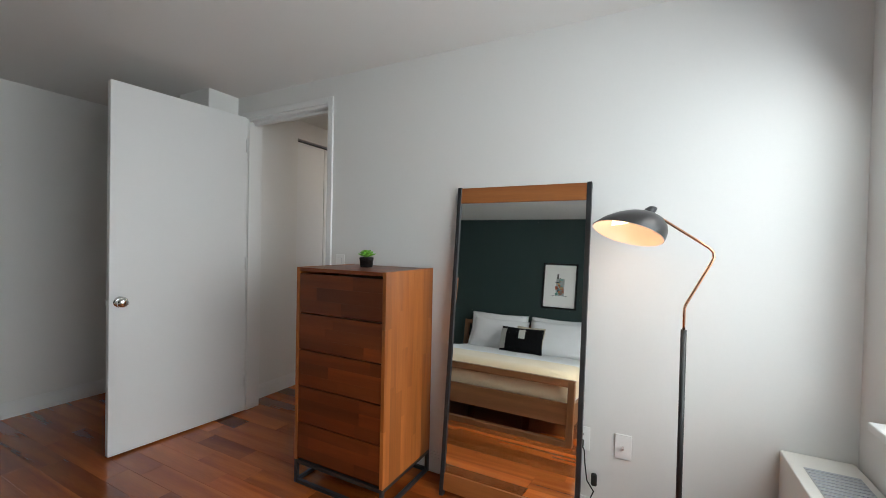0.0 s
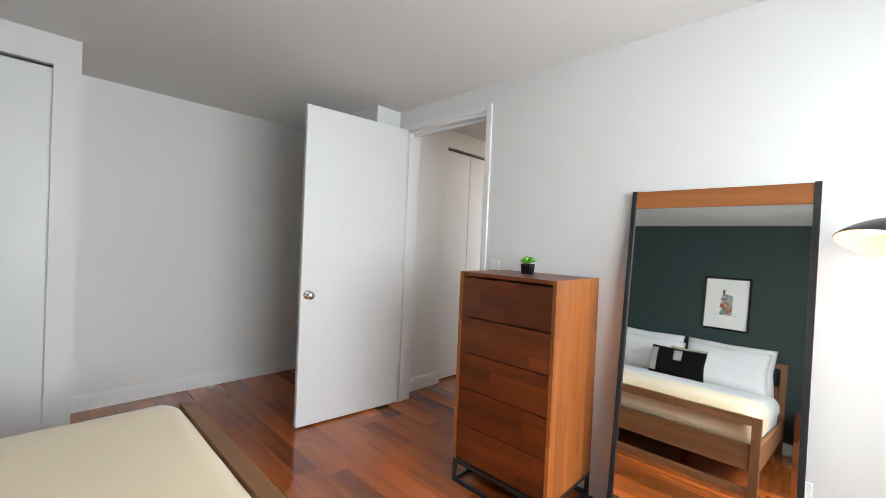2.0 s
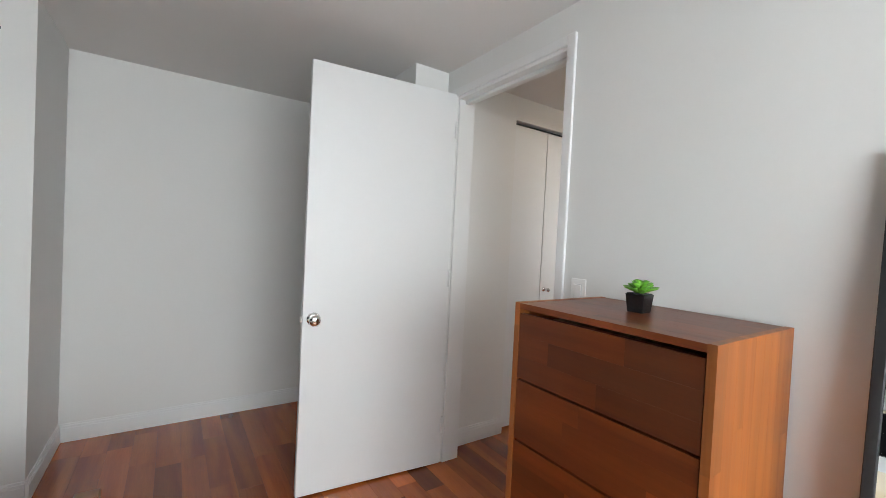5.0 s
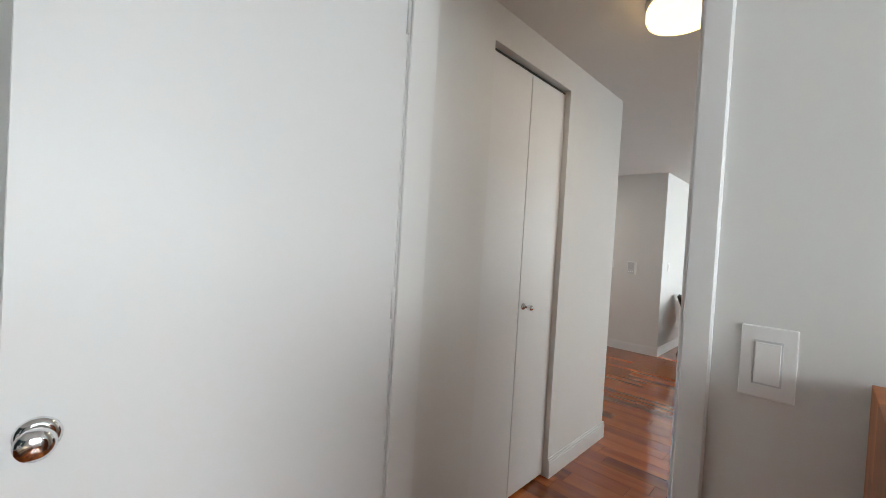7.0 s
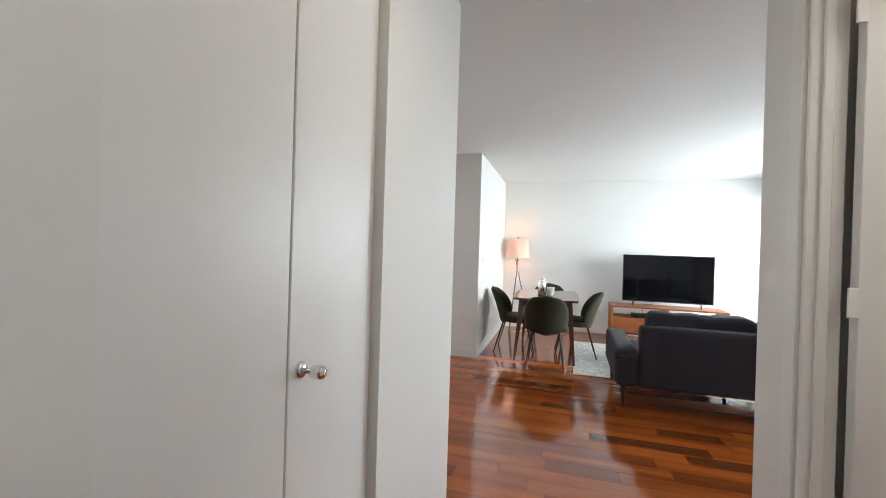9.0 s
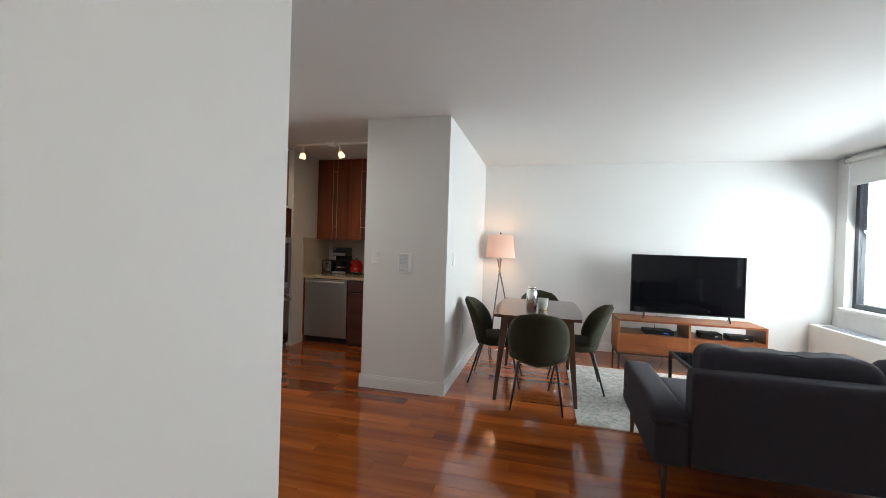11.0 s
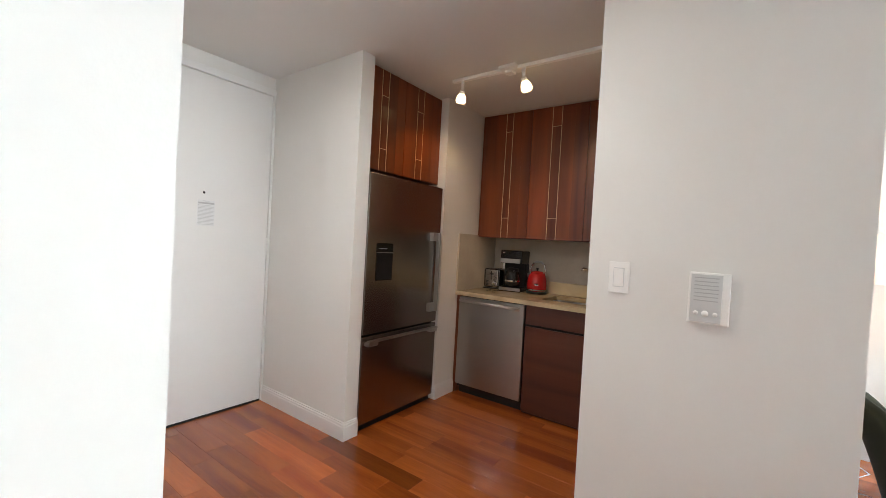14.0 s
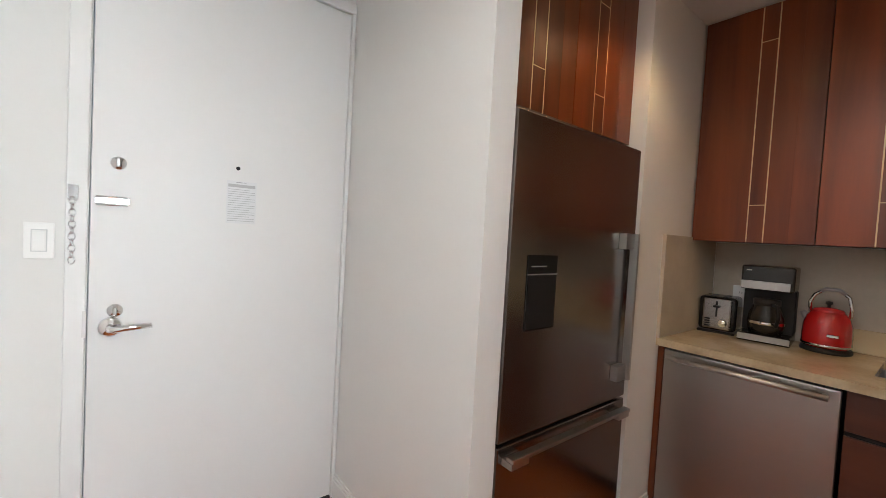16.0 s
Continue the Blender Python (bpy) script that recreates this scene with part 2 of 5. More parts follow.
walled("wall_bedroom_door", [(-1.36, 0.115, 0, 0.12, 0, H), (0.115, 0.945, 0, 0.12, 2.275, H), (0.945, 3.62, 0, 0.12, 0, H)])
walled("wall_bedroom_chase", [(-0.36, 0.0, -0.24, -0.001, 0, H)])
walled("wall_bedroom_back", [(-1.36, -1.22, -1.985, 0, 0, H)])
walled("wall_closet_return", [(-1.36, -0.55, -2.105, -1.985, 0, H)])
walled("wall_closet_front", [(-0.67, -0.55, -3.73, -3.63, 0, H), (-0.67, -0.55, -3.63, -2.105, 2.27, H)])
walled("wall_bedroom_headboard", [(-0.67, 3.62, -3.92, -3.73, 0, H)], GREEN, "dark green painted accent wall behind the bed")
walled("wall_closet_inside", [(-1.36, -1.24, -3.9, -2.12, 0, H), (-1.24, -0.67, -3.9, -3.81, 0, H)])
walled("wall_hall_closet_side", [(-0.12, 0, 0.12, 0.60, 0, H), (-0.12, 0, 0.60, 1.332, 2.272, H), (-0.12, 0, 1.332, 2.118, 0, H)])
walled("wall_hall_closet_inside", [(-0.75, -0.65, 0.3, 1.5, 0, H), (-0.65, -0.12, 0.3, 0.4, 0, H), (-0.65, -0.12, 1.45, 1.55, 0, H)])
walled("wall_recess_south", [(-1.194, -0.12, 2.0, 2.118, 0, H)])
walled("wall_recess_west", [(-1.314, -1.194, 2.0, 3.549, 0, H)])
walled("wall_entry_south", [(-3.78, -1.314, 3.43, 3.549, 0, H)])
walled("wall_entry", [(-3.78, -3.64, 3.549, 4.165, 0, H), (-3.78, -3.64, 4.165, 5.088, 2.30, H), (-3.78, -3.64, 5.088, 7.1, 0, H)])
walled("wall_pier", [(-3.64, -2.69, 5.09, 5.195, 0, H)])
walled("wall_kitchen_west", [(-3.64, -2.68, 6.01, 6.9, 0, H)])
walled("wall_kitchen_north", [(-3.64, -0.45, 6.9, 7.02, 0, H)])
walled("wall_kitchen_east", [(-0.62, -0.45, 5.25, 6.9, 0, H), (-1.31, -0.62, 6.2, 6.9, 0.0, H)])
walled("wall_pillar", [(-1.226, -0.45, 5.0, 5.25, 0, H)])
walled("wall_partition", [(-0.57, -0.45, 7.02, 7.2, 0, H)])
walled("wall_television", [(-0.57, 3.8, 7.2, 7.34, 0, H)])
walled("wall_hall_bathroom_side", [(1.235, 1.332, 0.12, 1.0, 0, H), (1.235, 1.332, 1.0, 1.86, 2.27, H), (1.235, 1.332, 1.86, 2.15, 0, H)])
walled("wall_living_south", [(1.332, 3.62, 2.03, 2.15, 0, H)])
walled("wall_bathroom_inside", [(2.6, 2.72, 0.12, 2.03, 0, H)], label="plain bathroom wall beyond the open door")
WINDOWS = [("living", 3.95, 7.03), ("bedroom", -2.35, -0.2)]
SILL, HEAD = 0.73, 2.38
bm = bmesh.new()
for y0, y1 in ((-3.92, -2.35), (-0.2, 3.95), (7.03, 7.2)):
    put_box(bm, 3.62, 3.8, y0, y1, 0, H)
for room, y0, y1 in WINDOWS:
    put_box(bm, 3.62, 3.8, y0, y1, 0, SILL)
    put_box(bm, 3.62, 3.8, y0, y1, HEAD, H)
setting("wall_windows", bm, PAINT, "white painted outside wall with wide window openings")
haze = material("outside_haze", (0.5, 0.52, 0.55), 1.0, spread=0.06, scale=0.05, emit=(0.82, 0.91, 1.0), emit_power=2.2)
setting("backdrop", boxed(60, 60.5, -300, 500, -80, 40), haze, "hazy bright distance outside the windows")
setting("ceiling", boxed(-3.8, 3.82, -3.95, 7.36, H, H + 0.12), CEILING, "smooth matt white plaster ceiling")
# skirting: a tall board with a stepped top
def skirting(runs):
    bm = bmesh.new()
    for x0, y0, x1, y1 in runs:
        d = Vector((x1 - x0, y1 - y0, 0))
        length = d.length
        m = Matrix.Translation((x0, y0, 0)) @ Matrix.Rotation(math.atan2(d.y, d.x), 4, "Z")
        one = bmesh.new()
        put_box(one, 0, length, -0.014, 0, 0, 0.088)
        put_box(one, 0, length, -0.0105, 0, 0.088, 0.103)
        put_box(one, 0, length, -0.006, 0, 0.103, 0.115)
        turned(one, m)
        data = bpy.data.meshes.new("run")
        one.to_mesh(data)
        one.free()
        bm.from_mesh(data)
    return bm


# each run has the wall on its left hand
setting("baseboard", skirting([
    (0.991, 0, 3.38, 0), (-1.22, -1.985, -1.22, -0.0), (-0.55, -3.73, -0.55, -3.63), (-1.22, 0, -0.36, 0), (-0.55, -2.09, -0.55, -1.985), (-0.55, -1.985, -1.22, -1.985),
    (0, 0.125, 0, 0.60), (0, 1.332, 0, 2.118), (0.014, 2.118, -1.194, 2.118), (-1.194, 2.118, -1.194, 3.549), (-1.18, 3.549, -3.64, 3.549),
    (-3.64, 3.549, -3.64, 4.1), (-3.64, 5.09, -2.69, 5.09), (-2.69, 5.076, -2.69, 5.195), (-2.68, 6.01, -2.68, 6.27),
    (-1.226, 5.25, -1.226, 5.0), (-1.24, 5.0, -0.436, 5.0), (-0.45, 5.0, -0.45, 7.2), (-0.45, 7.2, 3.36, 7.2),
    (1.235, 0.944, 1.235, 0.12), (1.235, 2.15, 1.235, 1.94), (3.6, 2.15, 1.22, 2.15), (3.62, -0.5, 3.62, -3.73), (3.62, -3.73, -0.55, -3.73)]), TRIM, "tall white stepped baseboard")


def casing(name, boxes, label):
    bm = bmesh.new()
    for b in boxes:
        put_box(bm, *b, bevel=0.003)
    return setting(name, bm, TRIM, label)


casing("trim_bedroom_door", [(0.945, 0.99, -0.016, 0, 0, 2.307), (0.06, 0.115, -0.016, 0, 0, 2.307), (0.115, 0.945, -0.016, 0, 2.262, 2.307),
                             (0.937, 0.9449, -0.002, 0.122, 0, 2.262), (0.1151, 0.128, 0.004, 0.122, 0, 2.262), (0.128, 0.937, -0.002, 0.122, 2.245, 2.2745),
                             (0.927, 0.937, 0.045, 0.08, 0, 2.245), (0.128, 0.937, 0.045, 0.08, 2.225, 2.245), 
                             (0.945, 0.99, 0.12, 0.136, 0, 2.307), (0.115, 0.945, 0.12, 0.136, 2.262, 2.307)], "white enamelled door casing and jambs")
casing("trim_bathroom_door", [(1.219, 1.235, 1.86, 1.93, 0, 2.335), (1.219, 1.235, 0.945, 1.0, 0, 2.335), (1.219, 1.235, 1.0, 1.86, 2.27, 2.335),
                              (1.233, 1.334, 1.845, 1.8599, 0, 2.255), (1.233, 1.334, 1.0001, 1.015, 0, 2.255), (1.233, 1.334, 1.015, 1.845, 2.255, 2.2699),
                              (1.265, 1.295, 1.832, 1.845, 0, 2.255), (1.265, 1.295, 1.015, 1.028, 0, 2.255)], "white enamelled bathroom door casing")
casing("trim_entry_door", [(-3.64, -3.622, 4.108, 4.163, 0, 2.35),
                          (-3.64, -3.622, 4.163, 5.088, 2.302, 2.35), (-3.64, -3.622, 5.068, 5.088, 0, 2.302)], "white steel entry door frame")

# ---- windows ----
FRAME_METAL = material("dark_grey_window_metal", (0.045, 0.05, 0.058), 0.4, spread=0.06)
SASH_METAL = material("pale_grey_window_metal", (0.42, 0.45, 0.5), 0.4, spread=0.03)
BLIND = material("white_blind_fabric", (0.80, 0.80, 0.78), 0.8, spread=0.01, grain=0.02, grain_scale=300, bump=0.05, bump_scale=500, transmit=0.25)
glass = bpy.data.materials.new("window_glass")
glass.use_nodes = True
glass.node_tree.nodes["Principled BSDF"].inputs["Transmission Weight"].default_value = 1.0
glass.node_tree.nodes["Principled BSDF"].inputs["Roughness"].default_value = 0.0
glass.node_tree.nodes["Principled BSDF"].inputs["IOR"].default_value = 1.1
for k, (room, y0, y1) in enumerate(WINDOWS):
    win = new("window_%d" % (k + 1))
    tagged(win, "wide dark-framed sliding window with white sill", kind="structure")
    part("window_sill", boxed(3.575, 3.735, y0 - 0.02, y1 + 0.02, SILL, SILL + 0.03, 0.006, 2), TRIM, win, "white painted sill")
    bm = bmesh.new()
    put_box(bm, 3.70, 3.77, y0, y0 + 0.055, SILL + 0.03, HEAD)
    put_box(bm, 3.70, 3.77, y1 - 0.055, y1, SILL + 0.03, HEAD)
    put_box(bm, 3.70, 3.77, y0 + 0.055, y1 - 0.055, SILL + 0.03, SILL + 0.085)
    put_box(bm, 3.70, 3.77, y0 + 0.055, y1 - 0.055, HEAD - 0.055, HEAD)
    part("window_frame", bm, FRAME_METAL, win)
    for s, yy in enumerate((y1 - 0.66, (y0 + y1) / 2, y0 + 0.66)):
        stile = part("stile", boxed(3.695, 3.765, yy - 0.035, yy + 0.035, SILL + 0.085, HEAD - 0.055, 0.004), SASH_METAL, win)
        part("latch", boxed(3.683, 3.695, yy - 0.02, yy + 0.015, 1.44, 1.49, 0.003), BLACK_MATT, stile)
    edges = [y0 + 0.055, y0 + 0.66, (y0 + y1) / 2, y1 - 0.66, y1 - 0.055]
    for a, c in zip(edges, edges[1:]):
        pane = part("pane", boxed(3.728, 3.732, a, c, SILL + 0.085, HEAD - 0.055), glass, win)
        pane.visible_shadow = False
blind = thing("roller_blind", (3.60, 5.49, 2.40), "white roller blind partly drawn over the wide window", "window blind")
part("tube", tubed([(-0.015, -1.5, -0.02), (-0.015, 1.5, -0.02)], 0.028, 16), BLIND, blind)
part("cloth", boxed(0.008, 0.0105, -1.49, 1.49, -0.285, -0.02), BLIND, blind)
part("bottom_bar", boxed(0.001, 0.017, -1.49, 1.49, -0.30, -0.284, 0.004, 2), TRIM, blind)
part("bracket", boxed(-0.05, 0.02, 1.5, 1.506, -0.05, 0.03), GREY_PLASTIC, blind)

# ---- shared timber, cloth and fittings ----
# same acacia twice: upright staves carry window light in their paler colour, level ones darker
ACACIA_LIT = wood("acacia_staves_upright_lit", (0.24, 0.066, 0.013), (0.42, 0.138, 0.03), 0.42, "z", per_object=0.34, rings=12)
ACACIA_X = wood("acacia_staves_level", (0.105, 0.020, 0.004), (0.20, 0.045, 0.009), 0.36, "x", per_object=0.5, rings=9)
RAIL_WOOD = wood("acacia_rail", (0.24, 0.078, 0.02), (0.36, 0.13, 0.036), 0.4, "x", rings=8)
OAK = wood("brown_oak", (0.155, 0.065, 0.026), (0.27, 0.125, 0.052), 0.42, "x", per_object=0.12, rings=8)
OAK_Z = wood("brown_oak_upright", (0.155, 0.065, 0.026), (0.27, 0.125, 0.052), 0.42, "z", per_object=0.12, rings=8)
WALNUT = wood("walnut", (0.045, 0.015, 0.008), (0.105, 0.038, 0.019), 0.36, "z", coat=0.2, rings=8)
WALNUT_Y = wood("walnut_top", (0.055, 0.021, 0.012), (0.12, 0.05, 0.027), 0.15, "y", coat=0.3, rings=8)
LINEN = material("white_cotton", (0.80, 0.80, 0.81), 0.85, spread=0.03, scale=5, bump=0.25, bump_scale=16, sheen=0.2)
CREAM = material("cream_blanket", (0.76, 0.625, 0.42), 0.85, spread=0.03, scale=4, grain=0.03, grain_scale=400, bump=0.12, bump_scale=350, sheen=0.3)
BEIGE = material("beige_linen", (0.55, 0.49, 0.38), 0.9, spread=0.05, scale=20, bump=0.2, bump_scale=300)
BLACK_CLOTH = material("black_woven_cloth", (0.008, 0.008, 0.009), 0.9, spread=0.1, scale=20, bump=0.2, bump_scale=400, spec=0.1)
WHITE_CLOTH = material("white_woven_cloth", (0.75, 0.73, 0.68), 0.9, spread=0.05, scale=20, bump=0.2, bump_scale=400)
MIRROR = material("mirror_silver", (0.90, 0.92, 0.91), 0.015, metal=1.0, spread=0.0, rough_spread=0.0)
SUCCULENT = material("succulent_leaf", (0.16, 0.46, 0.035), 0.4, spread=0.3, scale=30, per_island=0.25)
PAPER = material("white_paper", (0.80, 0.79, 0.76), 0.8, spread=0.01)
INK = material("grey_print", (0.30, 0.30, 0.32), 0.8)
RUBBER = material("black_rubber", (0.015, 0.015, 0.015), 0.6)


def board(name, x0, x1, y0, y1, z0, z1, along, across, seed, width, lengths, timber, parent):
    """A glued-up board: a core with flush staves of differing length along one axis, each its own piece."""
    rng = random.Random(seed)
    low, high = [x0, y0, z0], [x1, y1, z1]
    core = part(name, boxed(x0 + 0.001, x1 - 0.001, y0 + 0.001, y1 - 0.001, z0 + 0.001, z1 - 0.001), timber, parent)
    a, c = "xyz".index(along), "xyz".index(across)
    n = max(1, round((high[c] - low[c]) / width))
    for k in range(n):
        c0 = low[c] + (high[c] - low[c]) * k / n
        c1 = low[c] + (high[c] - low[c]) * (k + 1) / n
        p = low[a] - rng.uniform(0, lengths[0])
        while p < high[a] - 0.01:
            q = p + rng.uniform(*lengths)
            if high[a] - q < 0.06:
                q = high[a]
            lo, hi = list(low), list(high)
            lo[c], hi[c] = c0 + 0.0001, c1 - 0.0001
            lo[a], hi[a] = max(p, low[a]) + 0.0001, min(q, high[a]) - 0.0001
            if hi[a] - lo[a] > 0.004:
                part("stave", boxed(lo[0], hi[0], lo[1], hi[1], lo[2], hi[2]), timber, core)
            p = q
    return core


def wall_plate(name, at, normal, label, category, style):
    """A cover plate 70 x 115 mm, facing along the wall's normal ('-y', '+x' or '-x')."""
    ob = thing(name, at, label, category, turn={"-y": 0, "+x": 90, "-x": -90, "+y": 180}[normal])
    part("plate", boxed(-0.036, 0.036, -0.006, 0, -0.058, 0.058, 0.002, 2), PLASTIC, ob)
    if style == "rocker":
        part("surround", boxed(-0.019, 0.019, -0.0072, -0.006, -0.036, 0.036, 0.0005), LIGHT_GREY, ob)
        part("rocker", turned(boxed(-0.0165, 0.0165, -0.0035, 0, -0.033, 0.033, 0.001), pose(0, -0.0073, 0, 3)), PLASTIC, ob)
    elif style == "toggle":
        part("toggle", turned(boxed(-0.005, 0.005, -0.016, 0, -0.006, 0.006, 0.001), pose(0, -0.006, 0, 20)), NICKEL, ob)
    elif style == "outlet":
        for z in (0.02, -0.02):
            face = part("socket", boxed(-0.017, 0.017, -0.0075, -0.006, z - 0.015, z + 0.015, 0.0006), PLASTIC, ob)
            for x in (-0.006, 0.006):
                part("slot", boxed(x - 0.001, x + 0.001, -0.0079, -0.0075, z - 0.004, z + 0.006), BLACK_MATT, face)
    return ob


def round_knob(parent, at, way, radius=0.031, metal=CHROME):
    """A turned door knob on a rose, standing out along way."""
    m = Matrix.Translation(at) @ Vector((0, 0, 1)).rotation_difference(Vector(way)).to_matrix().to_4x4()
    rose = part("rose", turned(lathed([(0.0, 0), (radius * 1.15, 0), (radius * 1.15, 0.004), (radius * 0.8, 0.010), (0.0, 0.011)], closed=False), m), metal, parent)
    part("knob", turned(lathed([(radius * 0.35, 0.009), (radius * 0.35, 0.024), (radius * 0.85, 0.032), (radius, 0.043), (radius * 0.9, 0.054), (radius * 0.5, 0.060), (0.0, 0.061)], closed=False), m), metal, rose)


# ---- bedroom: doors ----
door = new("door_1")
tagged(door, "plain white flush bedroom door, standing open", kind="structure")
door.matrix_world = pose(0.117, -0.02, 0, 0, 0, 264.5)
part("leaf", boxed(0.004, 0.845, -0.020, 0.020, 0.012, 2.265, 0.002), DOOR, door)
round_knob(door, (0.79, 0.020, 0.94), (0, 1, 0))
round_knob(door, (0.79, -0.020, 0.94), (0, -1, 0))
part("latch", boxed(0.845, 0.855, -0.008, 0.008, 0.925, 0.955, 0.002), NICKEL, door)
for z in (0.25, 1.15, 2.05):
    part("hinge", tubed([(0, 0.022, z - 0.05), (0, 0.022, z + 0.05)], 0.006), TRIM, door)


def bifold(name, origin, turn, width, leaves, height, knob_leaf, label, knob_x=0.06):
    """Folding closet doors; x along the opening, y out of the closet."""
    ob = new(name)
    ob.matrix_world = pose(origin[0], origin[1], origin[2], 0, 0, turn)
    tagged(ob, label, kind="structure")
    for k in range(leaves):
        leaf = part("leaf", boxed(k * width + 0.0025, (k + 1) * width - 0.0025, -0.034, 0, 0.015, height, 0.002), DOOR, ob)
        if k in knob_leaf:
            x = k * width + knob_x if knob_x > 0 else (k + 1) * width + knob_x
            round_knob(leaf, (x, 0.0, 1.035), (0, 1, 0), 0.016)
    part("track", boxed(0, width * leaves, -0.03, -0.005, height + 0.004, height + 0.014), BLACK_METAL, ob)
    return ob


bifold("door_2", (-0.575, -2.09, 0), 270, 0.38, 4, 2.254, (1, 2), "white flush bifold closet doors, shut")
casing("trim_bedroom_closet", [(-0.67, -0.552, -2.1045, -2.09, 0, 2.268)], "white closet jamb")
bifold("door_3", (-0.03, 1.3305, 0), 270, 0.3625, 2, 2.25, (0,), "white flush bifold hall closet doors, shut", knob_x=-0.04)
bath = new("door_4")
bath.matrix_world = pose(1.343, 1.838, 0, 0, 0, 0)
tagged(bath, "white bathroom door standing open inward", kind="structure")
part("leaf", boxed(0.006, 0.80, -0.040, 0, 0.012, 2.25, 0.002), DOOR, bath)
for z in (0.28, 1.17, 2.06):
    part("hinge", boxed(-0.022, 0.006, -0.046, -0.038, z - 0.045, z + 0.045, 0.002), PLASTIC, bath)

# ---- bedroom: wall plates ----
wall_plate("light_switch", (1.066, 0, 1.19), "-y", "white rocker light switch plate beside the bedroom door", "light switch", "rocker")
wall_plate("wall_switch", (2.811, 0, 0.398), "-y", "white wall plate with a small metal toggle", "switch", "toggle")
wall_plate("power_outlet", (2.628, 0, 0.398), "-y", "white outlet plate half hidden behind the mirror", "outlet", "outlet")
wall_plate("light_switch", (1.235, 0.895, 1.19), "-x", "white rocker light switch plate in the hall", "light switch", "rocker")

# ---- dresser ----
dresser = thing("dresser", (1.4795, -0.243, 0), "tall reddish acacia dresser with five drawers on black steel base", "dresser")
hx, hy = 0.2985, 0.232
# side panels take the paler copy, window light put into the colour; front and top darker
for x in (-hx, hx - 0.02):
    board("side_panel", x, x + 0.02, -hy, hy, 0.13, 1.19, "z", "y", 3 if x < 0 else 4, 0.05, (0.3, 0.8), ACACIA_LIT, dresser)
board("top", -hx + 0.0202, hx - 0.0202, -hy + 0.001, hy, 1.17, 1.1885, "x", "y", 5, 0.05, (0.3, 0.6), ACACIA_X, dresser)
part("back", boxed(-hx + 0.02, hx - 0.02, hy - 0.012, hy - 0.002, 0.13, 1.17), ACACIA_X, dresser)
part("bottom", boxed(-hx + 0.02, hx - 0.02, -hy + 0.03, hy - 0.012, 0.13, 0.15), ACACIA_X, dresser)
tops = [1.156, 0.937, 0.737, 0.537, 0.337, 0.137]
for k in range(5):
    z1, z0 = tops[k], tops[k + 1] + 0.008
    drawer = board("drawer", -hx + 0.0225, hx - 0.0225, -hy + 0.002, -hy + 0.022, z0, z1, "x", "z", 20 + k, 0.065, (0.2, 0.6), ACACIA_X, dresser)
    part("drawer_box", boxed(-hx + 0.03, hx - 0.03, -hy + 0.022, hy - 0.03, z0 + 0.01, z1 - 0.03), BEIGE, drawer)
    part("runner", boxed(-hx + 0.0205, -hx + 0.03, -hy + 0.004, -hy + 0.018, z0 - 0.006, z0 - 0.0005), BRASS, drawer)
bar = 0.02
for x in (-hx, hx - bar):
    for yy in (-hy, hy - bar):
        part("leg", boxed(x, x + bar, yy, yy + bar, 0.0, 0.13, 0.002), BLACK_METAL, dresser)
for yy in (-hy, hy - bar):
    part("rail", boxed(-hx + bar, hx - bar, yy, yy + bar, 0.0, bar, 0.002), BLACK_METAL, dresser)
    part("rail", boxed(-hx + bar, hx - bar, yy, yy + bar, 0.111, 0.1298), BLACK_METAL, dresser)
for x in (-hx, hx - bar):
    part("rail", boxed(x, x + bar, -hy + bar, hy - bar, 0.0, bar, 0.002), BLACK_METAL, dresser)
    part("rail", boxed(x, x + bar, -hy + bar, hy - bar, 0.111, 0.1298), BLACK_METAL, dresser)

# ---- potted succulent on the dresser ----
plant = thing("potted_succulent", (1.45, -0.22, 1.19), "small bright green succulent in a black square pot", "potted plant")
plant.matrix_world = pose(1.46, -0.225, 1.19) @ Matrix.Scale(0.82, 4)
bm = boxed(-0.036, 0.036, -0.036, 0.036, 0, 0.068)
for v in bm.verts:
    if v.co.z < 0.01:
        v.co.x *= 0.82
        v.co.y *= 0.82
part("pot", bezel(bm, 0.002), BLACK_GLOSS, plant)
part("soil", boxed(-0.032, 0.032, -0.032, 0.032, 0.0685, 0.071), BLACK_MATT, plant)
bm = bmesh.new()
leaf_rng = random.Random(5)
for ring, (count, reach, lift, wide) in enumerate(((8, 0.064, 0.022, 0.017), (7, 0.05, 0.036, 0.016), (5, 0.03, 0.044, 0.013), (3, 0.014, 0.046, 0.009))):
    for k in range(count):
        a = 2 * math.pi * (k + 0.5 * ring) / count + leaf_rng.uniform(-0.15, 0.15)
        s = leaf_rng.uniform(0.88, 1.1)
        rows_ = []
        for i in range(6):
            f = i / 5
            w = wide * (0.45 + 1.1 * f - 0.2 * f * f) * (1 if i < 5 else 0.12) * s
            r, z = reach * s * f, 0.072 + lift * s * (1.25 * f - 0.25 * f * f)
            rows_.append([bm.verts.new((r * math.cos(a) - o * w * math.sin(a), r * math.sin(a) + o * w * math.cos(a), z + (0.004 if o else -0.002) * (1 if i < 5 else 0.2) + d))
                          for o, d in ((-1, 0), (0, 0.001), (1, 0), (0, -0.005 * (1 - f * 0.7)))])
        for p, q in zip(rows_, rows_[1:]):
            for j in range(4):
                bm.faces.new((p[j], p[(j + 1) % 4], q[(j + 1) % 4], q[j])).smooth = True
        bm.faces.new(rows_[-1])
part("leaves", bm, SUCCULENT, plant)

